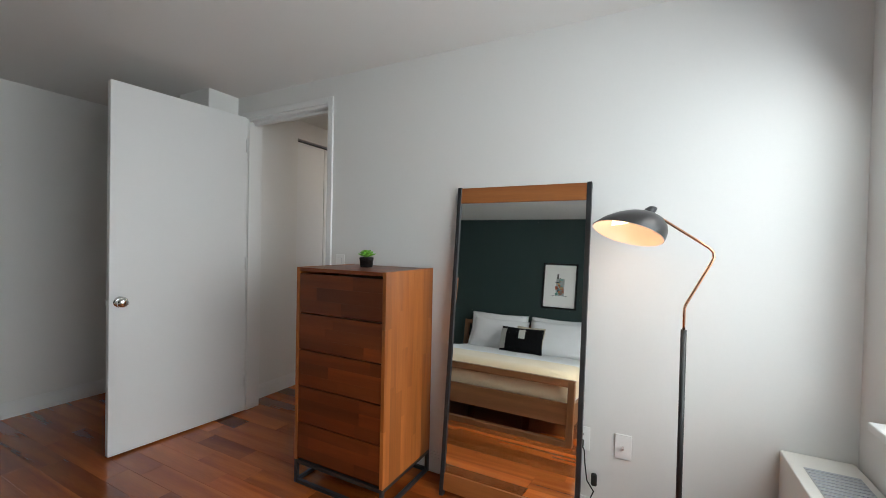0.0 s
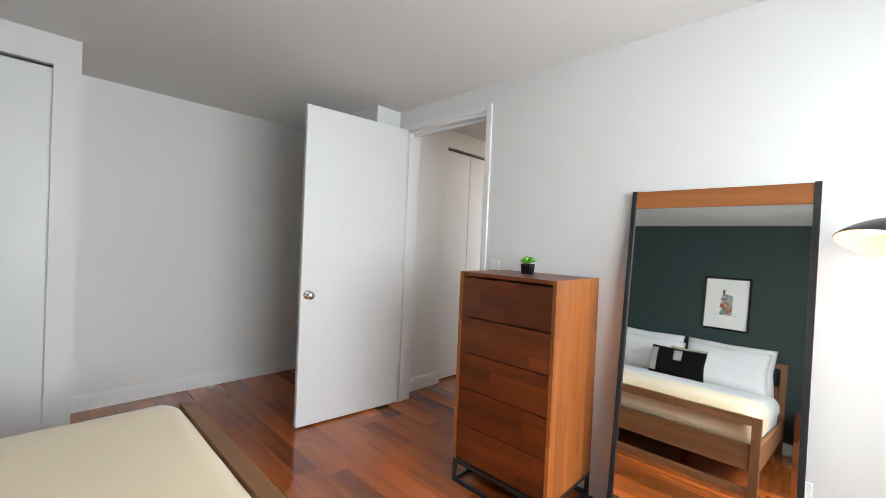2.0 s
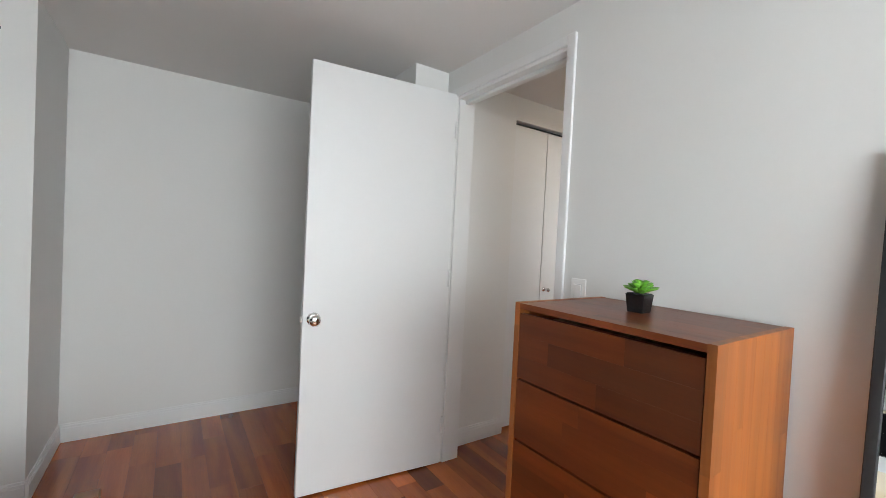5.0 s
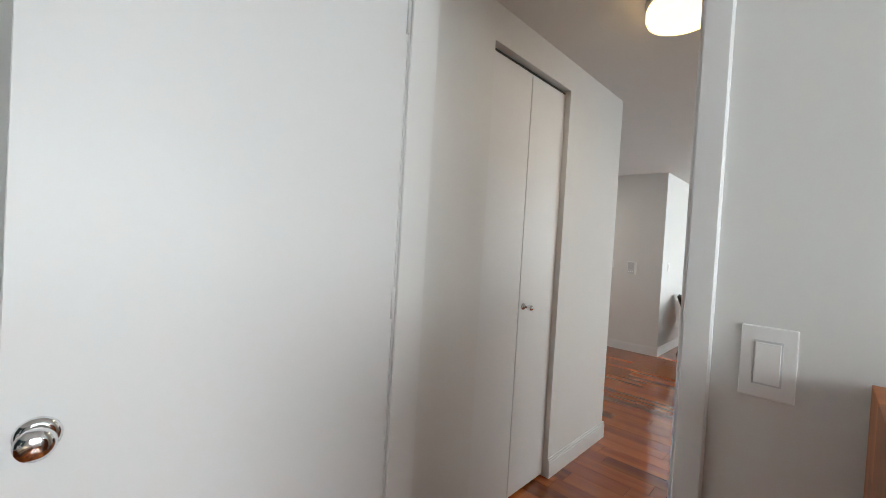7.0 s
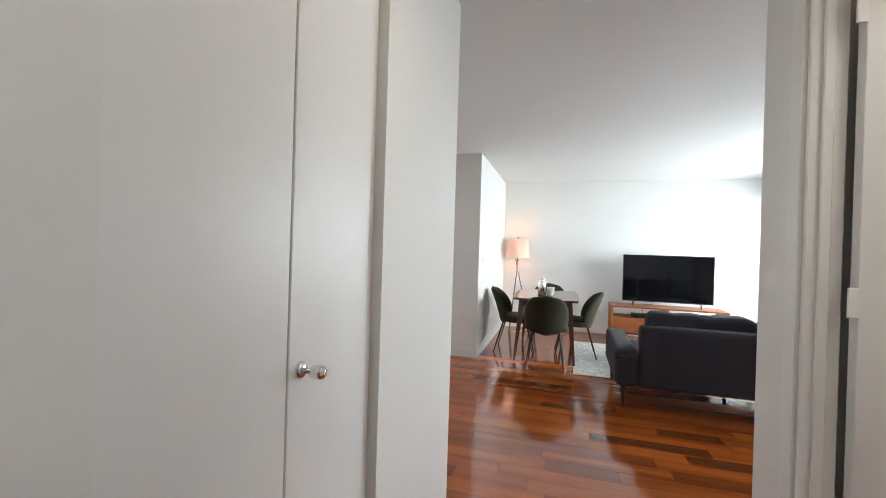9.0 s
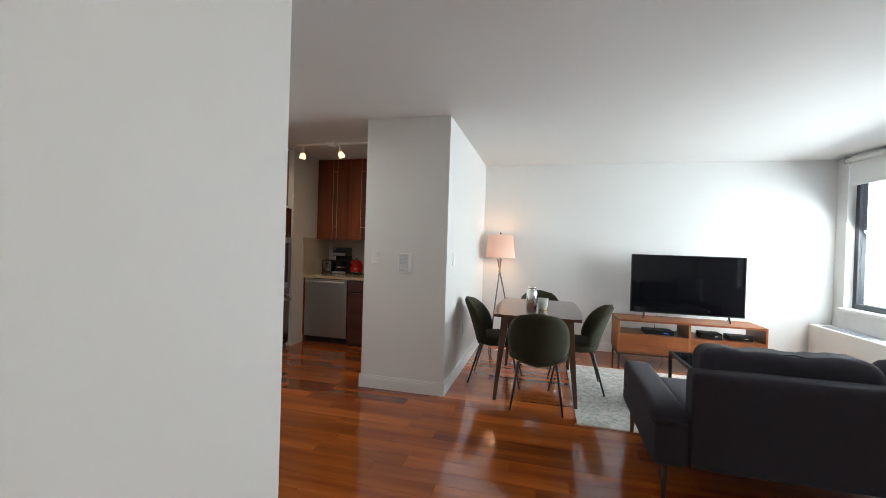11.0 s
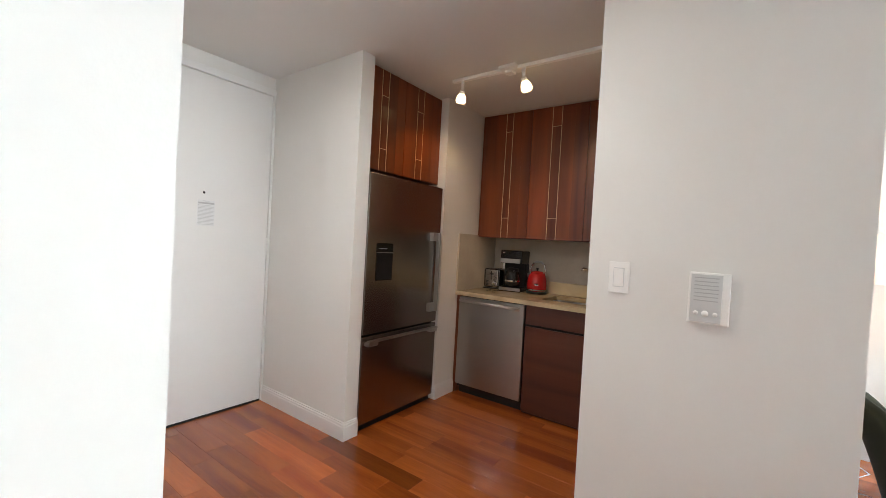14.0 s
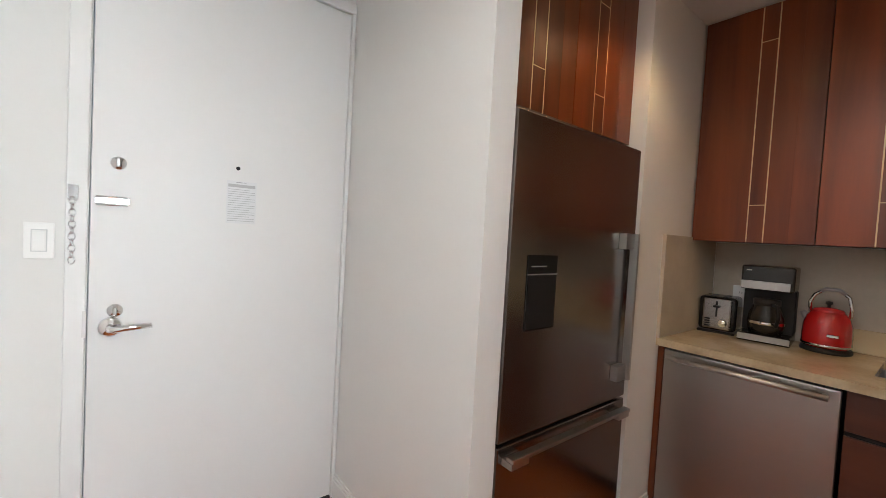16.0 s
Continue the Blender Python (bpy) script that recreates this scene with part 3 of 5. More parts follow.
# ---- leaning mirror ----
mirror = thing("leaning_mirror", (1.937, -0.20, 0.0), "tall leaning mirror with black steel sides and wooden rails", "mirror")
mirror.matrix_world = pose(1.937, -0.187, 0.001, -5.55, 0, 0)
MW, MH = 0.708, 1.655
for x in (0, MW - 0.022):
    part("side", boxed(x, x + 0.022, 0, 0.03, 0, MH, 0.0015), BLACK_METAL, mirror)
part("top_rail", boxed(0.022, MW - 0.022, 0.003, 0.027, MH - 0.088, MH - 0.004, 0.001), RAIL_WOOD, mirror)
part("bottom_rail", boxed(0.022, MW - 0.022, 0.003, 0.027, 0.03, 0.118, 0.001), RAIL_WOOD, mirror)
part("glass", boxed(0.0225, MW - 0.0225, 0.010, 0.016, 0.1185, MH - 0.0885), MIRROR, mirror, "clear mirror glass")
part("backing", boxed(0.0225, MW - 0.0225, 0.0165, 0.026, 0.1185, MH - 0.0885), BLACK_MATT, mirror)

# ---- floor lamp with a domed shade ----
ENAMEL_IN = material("cream_shade_lining", (0.80, 0.66, 0.57), 0.5, spread=0.02)
SHADE_BLACK = material("dark_grey_shade", (0.035, 0.033, 0.034), 0.35, spread=0.05)
BULB = material("lamp_bulb", (0.9, 0.8, 0.6), 0.4, emit=(1.0, 0.72, 0.40), emit_power=7)
lamp_base = (3.025, -0.25)
flamp = thing("floor_lamp", (*lamp_base, 0), "black floor lamp with copper bent arm and lit domed shade", "floor lamp")
part("base", lathed([(0.0, 0), (0.14, 0), (0.14, 0.012), (0.13, 0.02), (0.02, 0.024), (0.0, 0.024)], sides=40, closed=False), BLACK_METAL, flamp)
part("pole", tubed([(0, 0, 0.02), (0, 0, 1.02)], 0.0105, 14), BLACK_METAL, flamp)
arm = [(0, 0, 1.01), (0, 0, 1.10), (0.004, 0, 1.118), (0.084, 0, 1.285), (0.091, 0, 1.305), (0.088, 0, 1.325), (0.075, 0, 1.340), (-0.10, 0, 1.462)]
part("arm", tubed(arm, 0.0052, 12), BRASS, flamp)
tilt = Matrix.Translation((-0.205, -0.005, 1.392)) @ Matrix.Rotation(radians(13), 4, "Y") @ Matrix.Rotation(radians(-17), 4, "X")
dome = [(0.138, 0.0), (0.135, 0.012), (0.125, 0.035), (0.105, 0.060), (0.075, 0.083), (0.045, 0.096), (0.018, 0.101)]


def skewed(bm):
    for v in bm.verts:
        v.co.x += 0.5 * max(v.co.z, 0) - 0.004
    return turned(bm, tilt)


shade = part("shade", skewed(lathed(dome, sides=40, closed=False)), SHADE_BLACK, flamp, "dark grey domed metal shade")
part("lining", skewed(lathed([(r - 0.0025, z - 0.0022) for r, z in dome], sides=40, closed=False)), ENAMEL_IN, shade)
part("cap", skewed(lathed([(0.02, 0.098), (0.021, 0.118), (0.016, 0.130), (0.0, 0.134)], sides=20, closed=False)), BLACK_METAL, shade)
part("bulb", skewed(tubed([(-0.01, 0, 0.088), (-0.045, 0, 0.060), (-0.085, 0, 0.034)], [0.012, 0.02, 0.017], 14)), BULB, shade, "lit warm bulb")
lamp("floor_lamp_light", "POINT", Matrix.Translation((lamp_base[0] - 0.225, lamp_base[1] - 0.008, 1.375)), 0.65, (1.0, 0.58, 0.36), radius=0.025)
cord = thing("extension_cord", (2.69, -0.02, 0), "thin black lamp cord hanging from the outlet", "cord")
part("cable", tubed([(-0.062, 0.0, 0.375), (-0.045, -0.03, 0.36), (-0.04, -0.035, 0.30), (-0.03, -0.03, 0.22), (0.0, -0.02, 0.17), (-0.02, -0.03, 0.12), (-0.03, -0.04, 0.006), (0.1, -0.08, 0.005), (0.22, -0.18, 0.005)], 0.0032, 8), RUBBER, cord)
part("plug", boxed(-0.078, -0.052, -0.025, 0.012, 0.365, 0.395, 0.004), BLACK_MATT, cord)
part("inline_switch", boxed(-0.012, 0.014, -0.034, -0.016, 0.20, 0.26, 0.006), RUBBER, cord)


# ---- heating and cooling cabinets under the windows ----
CABINET_WHITE = material("cream_enamel", (0.74, 0.73, 0.69), 0.4, spread=0.02, scale=3, bump=0.02)


def climate_unit(y0, y1, label):
    ob = thing("climate_unit", (3.61, y1, 0), label, "air conditioner")
    length = y1 - y0
    part("cover", boxed(-0.225, 0.0, -length, 0, 0.02, 0.535, 0.006, 2), CABINET_WHITE, ob)
    grille = part("grille", boxed(-0.185, -0.03, -length + 0.35, -0.13, 0.5352, 0.538), GREY_PLASTIC, ob)
    n = 26
    for k in range(n):
        yy = -0.14 - k * 0.024
        part("slat", boxed(-0.182, -0.033, yy - 0.009, yy, 0.5382, 0.5415), SASH_METAL, grille)
    part("foot_rail", boxed(-0.21, -0.01, -length + 0.01, -0.01, 0.0, 0.02), BLACK_MATT, ob)
    return ob


climate_unit(-1.25, -0.004, "cream under-window climate unit in the bedroom corner")
climate_unit(6.0, 7.185, "cream under-window climate unit beside the television wall")

# ---- bed ----
bed = thing("bed", (1.4275, -1.595, 0), "brown oak king bed frame with open footboard, made up", "bed")
BW, BL = 0.9575, 2.12


def bed_member(name, *b, upright=False):
    return part(name, boxed(*b, bevel=0.003), OAK_Z if upright else OAK, bed)


for s in (-1, 1):
    x0, x1 = (-BW, -BW + 0.055) if s < 0 else (BW - 0.055, BW)
    bed_member("post", x0, x1, -0.065, 0, 0, 0.52, upright=True)
    bed_member("headboard_post", x0, x1, -BL, -BL + 0.06, 0, 0.905, upright=True)
    bed_member("side_rail", *((-BW, -BW + 0.03) if s < 0 else (BW - 0.03, BW)), -BL + 0.06, -0.065, 0.165, 0.335)
bed_member("foot_top_rail", -BW + 0.055, BW - 0.055, -0.065, 0, 0.462, 0.52)
bed_member("foot_bottom_rail", -BW + 0.055, BW - 0.055, -0.065, 0, 0.0, 0.045)
bed_member("foot_panel", -BW + 0.055, BW - 0.055, -0.05, -0.012, 0.165, 0.335)
bed_member("head_top_rail", -BW + 0.055, BW - 0.055, -BL, -BL + 0.06, 0.85, 0.905)
bed_member("head_panel", -BW + 0.055, BW - 0.055, -BL + 0.012, -BL + 0.05, 0.22, 0.665)
for x in (-0.32, 0.32):
    bed_member("centre_leg", x - 0.03, x + 0.03, -1.05, -0.99, 0.0, 0.20, upright=True)


def soft_box(x0, x1, y0, y1, z0, z1, corner=0.09, puff=0.0, seed=0, cuts=14, wrinkle=0.004):
    """A padded slab with round corners and slightly uneven faces."""
    bm = boxed(x0, x1, y0, y1, z0, z1)
    bmesh.ops.subdivide_edges(bm, edges=bm.edges, cuts=cuts, use_grid_fill=True)
    cx, cy, cz = (x0 + x1) / 2, (y0 + y1) / 2, (z0 + z1) / 2
    hx_, hy_, hz_ = (x1 - x0) / 2, (y1 - y0) / 2, (z1 - z0) / 2
    for v in bm.verts:
        p = [v.co.x - cx, v.co.y - cy, v.co.z - cz]
        q = [max(-h + min(corner, h), min(h - min(corner, h), c)) for c, h in zip(p, (hx_, hy_, hz_))]
        d = Vector([a - b for a, b in zip(p, q)])
        r = [min(corner, h) for h in (hx_, hy_, hz_)]
        if d.length > 1e-6:
            unit = d.normalized()
            d = Vector([unit[i] * r[i] for i in range(3)]) if max(abs(d[i]) / r[i] for i in range(3)) > 0.98 else d
        u, w = p[0] / hx_, p[1] / hy_
        bulge = puff * (1 - u * u) * (1 - w * w) * (1 if p[2] > 0 else -1) if abs(p[2]) > hz_ * 0.9 else 0
        n = noise.noise(Vector((v.co.x * 4 + seed * 7.1, v.co.y * 4, v.co.z * 4 + seed)))
        v.co = Vector((cx + q[0] + d.x, cy + q[1] + d.y, cz + q[2] + d.z + bulge)) + Vector((0.3, 0.3, 1)) * n * wrinkle
    for f in bm.faces:
        f.smooth = True
    return bm


mattress = single("mattress", soft_box(-0.91, 0.91, -1.0, 0.96, 0, 0.33, 0.08, 0.004, 1), LINEN, "white mattress under the bedding", "mattress", (1.4275, -2.67, 0.20))
duvet = single("duvet", soft_box(-0.925, 0.925, -1.005, 0.92, 0.0, 0.235, 0.11, 0.012, 2, 34, wrinkle=0.008), LINEN, "smooth white cotton duvet on the bed", "bedding", (1.4275, -2.675, 0.325))
blanket = single("blanket", soft_box(-0.932, 0.932, -0.41, 0.41, 0.0, 0.29, 0.10, 0.006, 3, 36, wrinkle=0.004), CREAM, "smooth cream blanket spread over the bed's foot", "blanket", (1.4275, -2.073, 0.282))


def pillow(name, at, size, lean, cloth, label, seed, turn=0.0):
    """A plump cushion with pinched corners, leaning back."""
    w, h, d = size
    bm = bmesh.new()
    n = 22
    grids = []
    for side in (1, -1):
        grid = []
        for i in range(n + 1):
            line = []
            for j in range(n + 1):
                u, v = 2 * i / n - 1, 2 * j / n - 1
                full = ((1 - u ** 4) * (1 - v ** 4)) ** 0.55
                pull = 1 - 0.06 * (1 - abs(u)) * abs(v) - 0.06 * (1 - abs(v)) * abs(u)
                nn = noise.noise(Vector((u * 2.2 + seed * 3.3, v * 2.2, side * 2.0))) * 0.014 * full
                nn += noise.noise(Vector((u * 6 + v * 3 + seed * 1.7, v * 5 - u * 2, side * 4.0))) * 0.007 * full
                line.append(bm.verts.new((u * w / 2 * pull, side * d / 2 * full - nn, h / 2 + v * h / 2 * pull)))
            grid.append(line)
        grids.append(grid)
    for side, grid in enumerate(grids):
        for i in range(n):
            for j in range(n):
                quad = (grid[i][j], grid[i + 1][j], grid[i + 1][j + 1], grid[i][j + 1])
                bm.faces.new(quad if side else tuple(reversed(quad))).smooth = True
    bmesh.ops.remove_doubles(bm, verts=bm.verts, dist=0.0008)
    ob = new(name, mesh_of(name, bm, cloth))
    ob.matrix_world = pose(at[0], at[1], at[2], lean, 0, turn)
    return tagged(ob, label, "pillow")


pillow("pillow", (1.00, -3.56, 0.545), (0.84, 0.50, 0.20), 13, LINEN, "plump white pillow against the wooden headboard", 1)
pillow("pillow", (1.88, -3.56, 0.545), (0.84, 0.50, 0.20), 13, LINEN, "plump white pillow against the wooden headboard", 2)
pillow("pillow", (1.06, -3.40, 0.54), (0.80, 0.45, 0.22), 24, LINEN, "white front pillow leaning on another", 3)
pillow("pillow", (1.87, -3.40, 0.54), (0.78, 0.48, 0.22), 22, LINEN, "white front pillow leaning on another", 4)
pillow("cushion", (1.53, -3.26, 0.55), (0.38, 0.365, 0.11), 20, BEIGE, "beige linen cushion behind the black one", 5, 4)
lumbar = pillow("cushion", (1.48, -3.12, 0.555), (0.54, 0.335, 0.15), 18, BLACK_CLOTH, "black lumbar cushion with white woven stripes", 6, -4)
for x0, x1, z0 in ((-0.262, -0.19, 0.03), (-0.03, 0.05, 0.17)):
    bm = bmesh.new()
    g = [[None] * 6 for _ in range(3)]
    for i in range(3):
        for j in range(6):
            u, z = x0 + (x1 - x0) * i / 2, z0 + (0.295 - z0) * j / 5
            uu, vv = u / 0.28, (z - 0.155) / 0.155
            full = max(0.0, (1 - uu ** 4) * (1 - vv ** 4)) ** 0.55
            g[i][j] = bm.verts.new((u, 0.075 * full + 0.012, z))
    for i in range(2):
        for j in range(5):
            bm.faces.new((g[i][j], g[i + 1][j], g[i + 1][j + 1], g[i][j + 1])).smooth = True
    bmesh.ops.solidify(bm, geom=bm.faces, thickness=0.004)
    part("stripe", bm, WHITE_CLOTH, lumbar, "white woven stripe")

# ---- bedside table and wall lamp ----
stand = thing("nightstand", (2.70, -3.52, 0), "dark acacia nightstand with one drawer beside the bed", "nightstand")
part("body", boxed(-0.22, 0.22, -0.19, 0.178, 0.20, 0.455, 0.003), ACACIA_X, stand)
drawer = part("drawer", boxed(-0.205, 0.205, 0.1785, 0.196, 0.215, 0.44, 0.002), ACACIA_X, stand)
part("pull", boxed(-0.05, 0.05, 0.1962, 0.208, 0.40, 0.412, 0.002), BLACK_METAL, drawer)
for x in (-0.20, 0.20):
    for yy in (-0.17, 0.17):
        part("leg", boxed(x - 0.02, x + 0.02, yy - 0.02, yy + 0.02, 0, 0.1995, 0.002), ACACIA_LIT, stand)
sconce = thing("wall_lamp", (2.62, -3.73, 1.30), "black bedside wall lamp with lit white opening", "wall lamp")
part("wall_plate", boxed(-0.03, 0.03, 0, 0.015, -0.06, 0.06, 0.004), BLACK_METAL, sconce)
part("arm", tubed([(0, 0.012, 0), (0, 0.09, 0.01), (-0.02, 0.13, -0.02)], 0.006, 10), BLACK_METAL, sconce)
tip = pose(-0.03, 0.14, -0.13, 14, 14)
sconce_shade = part("shade", turned(lathed([(0.075, 0.0), (0.07, 0.03), (0.045, 0.075), (0.02, 0.10), (0.0, 0.105)], sides=28, closed=False), tip), BLACK_METAL, sconce)
part("diffuser", turned(lathed([(0.0, -0.016), (0.045, -0.010), (0.0735, 0.0015)], sides=28, closed=False), tip), material("lit_white_diffuser", (0.9, 0.9, 0.88), 0.5, emit=(1.0, 0.92, 0.82), emit_power=2.0), sconce_shade, "lit white diffuser")

# ---- framed print on the green wall ----
print_ = thing("framed_print", (1.797, -3.727, 1.487), "black-framed print of a stacked building on white paper", "picture")
for x0, x1, z0, z1 in ((-0.232, -0.21, -0.313, 0.313), (0.21, 0.232, -0.313, 0.313), (-0.21, 0.21, -0.313, -0.29), (-0.21, 0.21, 0.29, 0.313)):
    part("frame_bar", boxed(x0, x1, 0, 0.025, z0, z1, 0.002), BLACK_GLOSS, print_)
part("paper", boxed(-0.21, 0.21, 0.003, 0.007, -0.29, 0.29), PAPER, print_)
part("tower_wash", boxed(-0.05, 0.062, 0.0071, 0.00718, -0.13, 0.10), material("print_wash", (0.36, 0.38, 0.36), 0.8, spread=0.3, scale=30), print_)
part("mast", boxed(-0.04, -0.018, 0.0071, 0.0073, 0.10, 0.165), material("print_ink", (0.05, 0.045, 0.045), 0.8), print_)
art_rng = random.Random(8)
TONES = [material("print_tone", c, 0.8) for c in ((0.35, 0.08, 0.03), (0.10, 0.22, 0.20), (0.42, 0.30, 0.16), (0.05, 0.05, 0.06), (0.22, 0.36, 0.32), (0.50, 0.16, 0.06))]
for k in range(34):
    z = -0.13 + 0.21 * art_rng.random()
    x = art_rng.uniform(-0.06, 0.05) if z < 0.05 else art_rng.uniform(-0.03, 0.035)
    w, h = art_rng.uniform(0.015, 0.05), art_rng.uniform(0.012, 0.045)
    part("shape", boxed(x - w / 2, x + w / 2, 0.0072 + k * 0.00003, 0.0074 + k * 0.00003, z, z + h), TONES[k % 6], print_)
part("ground_line", boxed(-0.1, 0.1, 0.0072, 0.0078, -0.135, -0.131), TONES[3], print_)

# ---- living room ----
VELVET = material("dark_green_velvet", (0.034, 0.033, 0.018), 0.85, spread=0.25, scale=9, grain=0.3, grain_scale=260, bump=0.12, bump_scale=400, sheen=0.08, spec=0.15)
SOFA_CLOTH = material("charcoal_weave", (0.036, 0.033, 0.043), 0.9, spread=0.1, scale=4, grain=0.35, grain_scale=260, bump=0.35, bump_scale=420, sheen=0.08, spec=0.12)
TEAL = material("dark_teal_velvet", (0.018, 0.045, 0.045), 0.8, spread=0.1, sheen=0.4)
LAMP_SHADE = material("cream_lamp_shade", (0.72, 0.50, 0.40), 0.8, spread=0.02, grain=0.03, grain_scale=300, bump=0.05, bump_scale=400, emit=(1.0, 0.48, 0.30), emit_power=0.22)
SILVERED = material("silvered_glass", (0.93, 0.93, 0.92), 0.22, metal=1.0, spread=0.12, scale=14, rough_spread=0.08)
CERAMIC = material("pale_grey_ceramic", (0.50, 0.52, 0.47), 0.4, spread=0.1, scale=20)
MUG = material("white_ceramic", (0.78, 0.78, 0.76), 0.2, spread=0.02)
ACACIA_CONSOLE = wood("acacia_console", (0.18, 0.045, 0.010), (0.31, 0.095, 0.022), 0.4, "x", per_object=0.25, rings=8)
GREY_METAL = material("grey_steel", (0.16, 0.16, 0.165), 0.4, metal=0.6, spread=0.06)
PALE_WOOD = wood("pale_ash", (0.36, 0.25, 0.15), (0.52, 0.38, 0.24), 0.5, "z")


def dining_chair(at, turn, label):
    """A shell chair; it faces along its own +y."""
    ob = thing("dining_chair", at, label, "chair", "chairs round the table", turn)
    # seat: a round-cornered pad
    bm = bmesh.new()
    n, m = 28, 5
    rings = []
    for k in range(m + 1):
        f = k / m
        zz = 0.375 + 0.095 * f
        grow = (1 - (2 * f - 1) ** 4) ** 0.5 * 0.05 + 0.185
        ring = []
        for i in range(n):
            a = 2 * math.pi * i / n
            c, s = math.cos(a), math.sin(a)
            e = 2 / 2.8
            x = math.copysign(abs(c) ** e, c) * (grow + 0.005)
            yv = math.copysign(abs(s) ** e, s) * grow
            dip = 0.022 * (f if f > 0.5 else 0) * (0.8 - (yv / 0.25) * 0.4)
            ring.append(bm.verts.new((x * (1 - 0.06 * yv / 0.24), yv + 0.05, zz - dip * 0.3)))
        rings.append(ring)
    for p, q in zip(rings, rings[1:]):
        for i in range(n):
            bm.faces.new((p[i], p[(i + 1) % n], q[(i + 1) % n], q[i])).smooth = True
    for ring, flip in ((rings[0], True), (rings[-1], False)):
        cz = sum((v.co.z for v in ring)) / n
        mid = bm.verts.new((0, 0.05, cz - (0.012 if not flip else 0)))
        for i in range(n):
            tri = (ring[i], ring[(i + 1) % n], mid)
            bm.faces.new(tuple(reversed(tri)) if flip else tri).smooth = True
    part("seat", bm, VELVET, ob)
    # back: a curved shell with a rounded outline
    bm = bmesh.new()
    nu, nv = 16, 16
    outer, inner = [], []
    for grid, thick in ((outer, 0.034), (inner, -0.024)):
        for j in range(nv + 1):
            v = 2 * j / nv - 1
            line = []
            for i in range(nu + 1):
                u = 2 * i / nu - 1
                lim = (1 - abs(v) ** 2.5) ** (1 / 2.5)
                x = 0.252 * u * max(lim, 0.0) * (1 - 0.05 * v)
                z = 0.575 + 0.235 * v
                edge = min(1.0, (1 - abs(u) ** 6)) ** 0.5 * min(1.0, max(0.0, 1 - abs(v) ** 8)) ** 0.5
                back = -0.155 - 0.10 * (v + 1) * 0.5 - 0.06 * ((v + 1) * 0.5) ** 2 + 0.12 * (x / 0.245) ** 2
                line.append(bm.verts.new((x, back - thick * edge, z)))
            grid.append(line)
    for g, flip in ((outer, False), (inner, True)):
        for j in range(nv):
            for i in range(nu):
                q = (g[j][i], g[j][i + 1], g[j + 1][i + 1], g[j + 1][i])
                bm.faces.new(tuple(reversed(q)) if flip else q).smooth = True
    bmesh.ops.remove_doubles(bm, verts=bm.verts, dist=0.0006)
    bmesh.ops.dissolve_degenerate(bm, edges=bm.edges, dist=0.0001)
    part("backrest", bm, VELVET, ob)
    for sx in (-1, 1):
        for sy in (-1, 1):
            part("leg", tubed([(sx * 0.13, sy * 0.12 + 0.01, 0.385), (sx * 0.155, sy * 0.15 + 0.01, 0.365), (sx * 0.205, sy * 0.245, 0.0)], [0.0115, 0.0115, 0.0075], 10), BLACK_METAL, ob)
    return ob


dining_chair((0.345, 5.12, 0), 0, "dark green velvet shell chair tucked under the table's end")
dining_chair((-0.06, 5.61, 0), -90, "dark green velvet shell chair between table and wall")
dining_chair((0.69, 5.65, 0), 90, "dark green velvet shell chair standing on the rug's edge")
dining_chair((0.335, 6.34, 0), 180, "dark green velvet shell chair near the tripod lamp")

table = thing("dining_table", (0.327, 5.625, 0), "dark walnut dining table with bowed edges and splayed legs", "table")
bm = bmesh.new()
outline = []
for i in range(64):
    a = 2 * math.pi * i / 64
    c, s = math.cos(a), math.sin(a)
    big = max(abs(c), abs(s))
    x, yv = c / big, s / big
    if abs(x) == 1 and abs(yv) > 0.985 or abs(yv) == 1 and abs(x) > 0.985:
        x, yv = x * 0.992, yv * 0.992
    outline.append((0.39 * x * (1 - 0.075 * yv * yv), 0.59 * yv * (1 - 0.025 * x * x)))
for z in (0.718, 0.742):
    outline_v = [bm.verts.new((x, yv, z)) for x, yv in outline]
    if z < 0.73:
        low_ring = outline_v
        bm.faces.new(list(reversed(outline_v)))
    else:
        bm.faces.new(outline_v)
        for i in range(64):
            bm.faces.new((low_ring[i], low_ring[(i + 1) % 64], outline_v[(i + 1) % 64], outline_v[i]))
part("tabletop", bm, WALNUT_Y, table)
for sx in (-1, 1):
    part("apron", boxed(*sorted((sx * 0.27, sx * 0.288)), -0.44, 0.44, 0.645, 0.7175), WALNUT_Y, table)
    part("apron", boxed(-0.269, 0.269, *sorted((sx * 0.44, sx * 0.458)), 0.645, 0.7175), WALNUT, table)
    for sy in (-1, 1):
        bm = bmesh.new()
        a, c = Vector((sx * 0.27, sy * 0.44, 0.7172)), Vector((sx * 0.335, sy * 0.555, 0.0))
        quads = []
        for p, r in ((a, 0.033), (c, 0.014)):
            quads.append([bm.verts.new((p.x + dx * r, p.y + dy * r, p.z)) for dx, dy in ((-1, -1), (1, -1), (1, 1), (-1, 1))])
        for i in range(4):
            bm.faces.new((quads[0][i], quads[0][(i + 1) % 4], quads[1][(i + 1) % 4], quads[1][i]))
        bm.faces.new(quads[0])
        bm.faces.new(quads[1])
        part("leg", bezel(bm, 0.004), WALNUT, table)
jar = thing("silver_jar", (0.27, 5.52, 0.742), "mottled silvered glass jar with a lid", "jar")
part("body", lathed([(0.0, 0), (0.042, 0), (0.049, 0.006), (0.05, 0.155), (0.043, 0.172), (0.034, 0.178), (0.034, 0.188)], closed=False), SILVERED, jar)
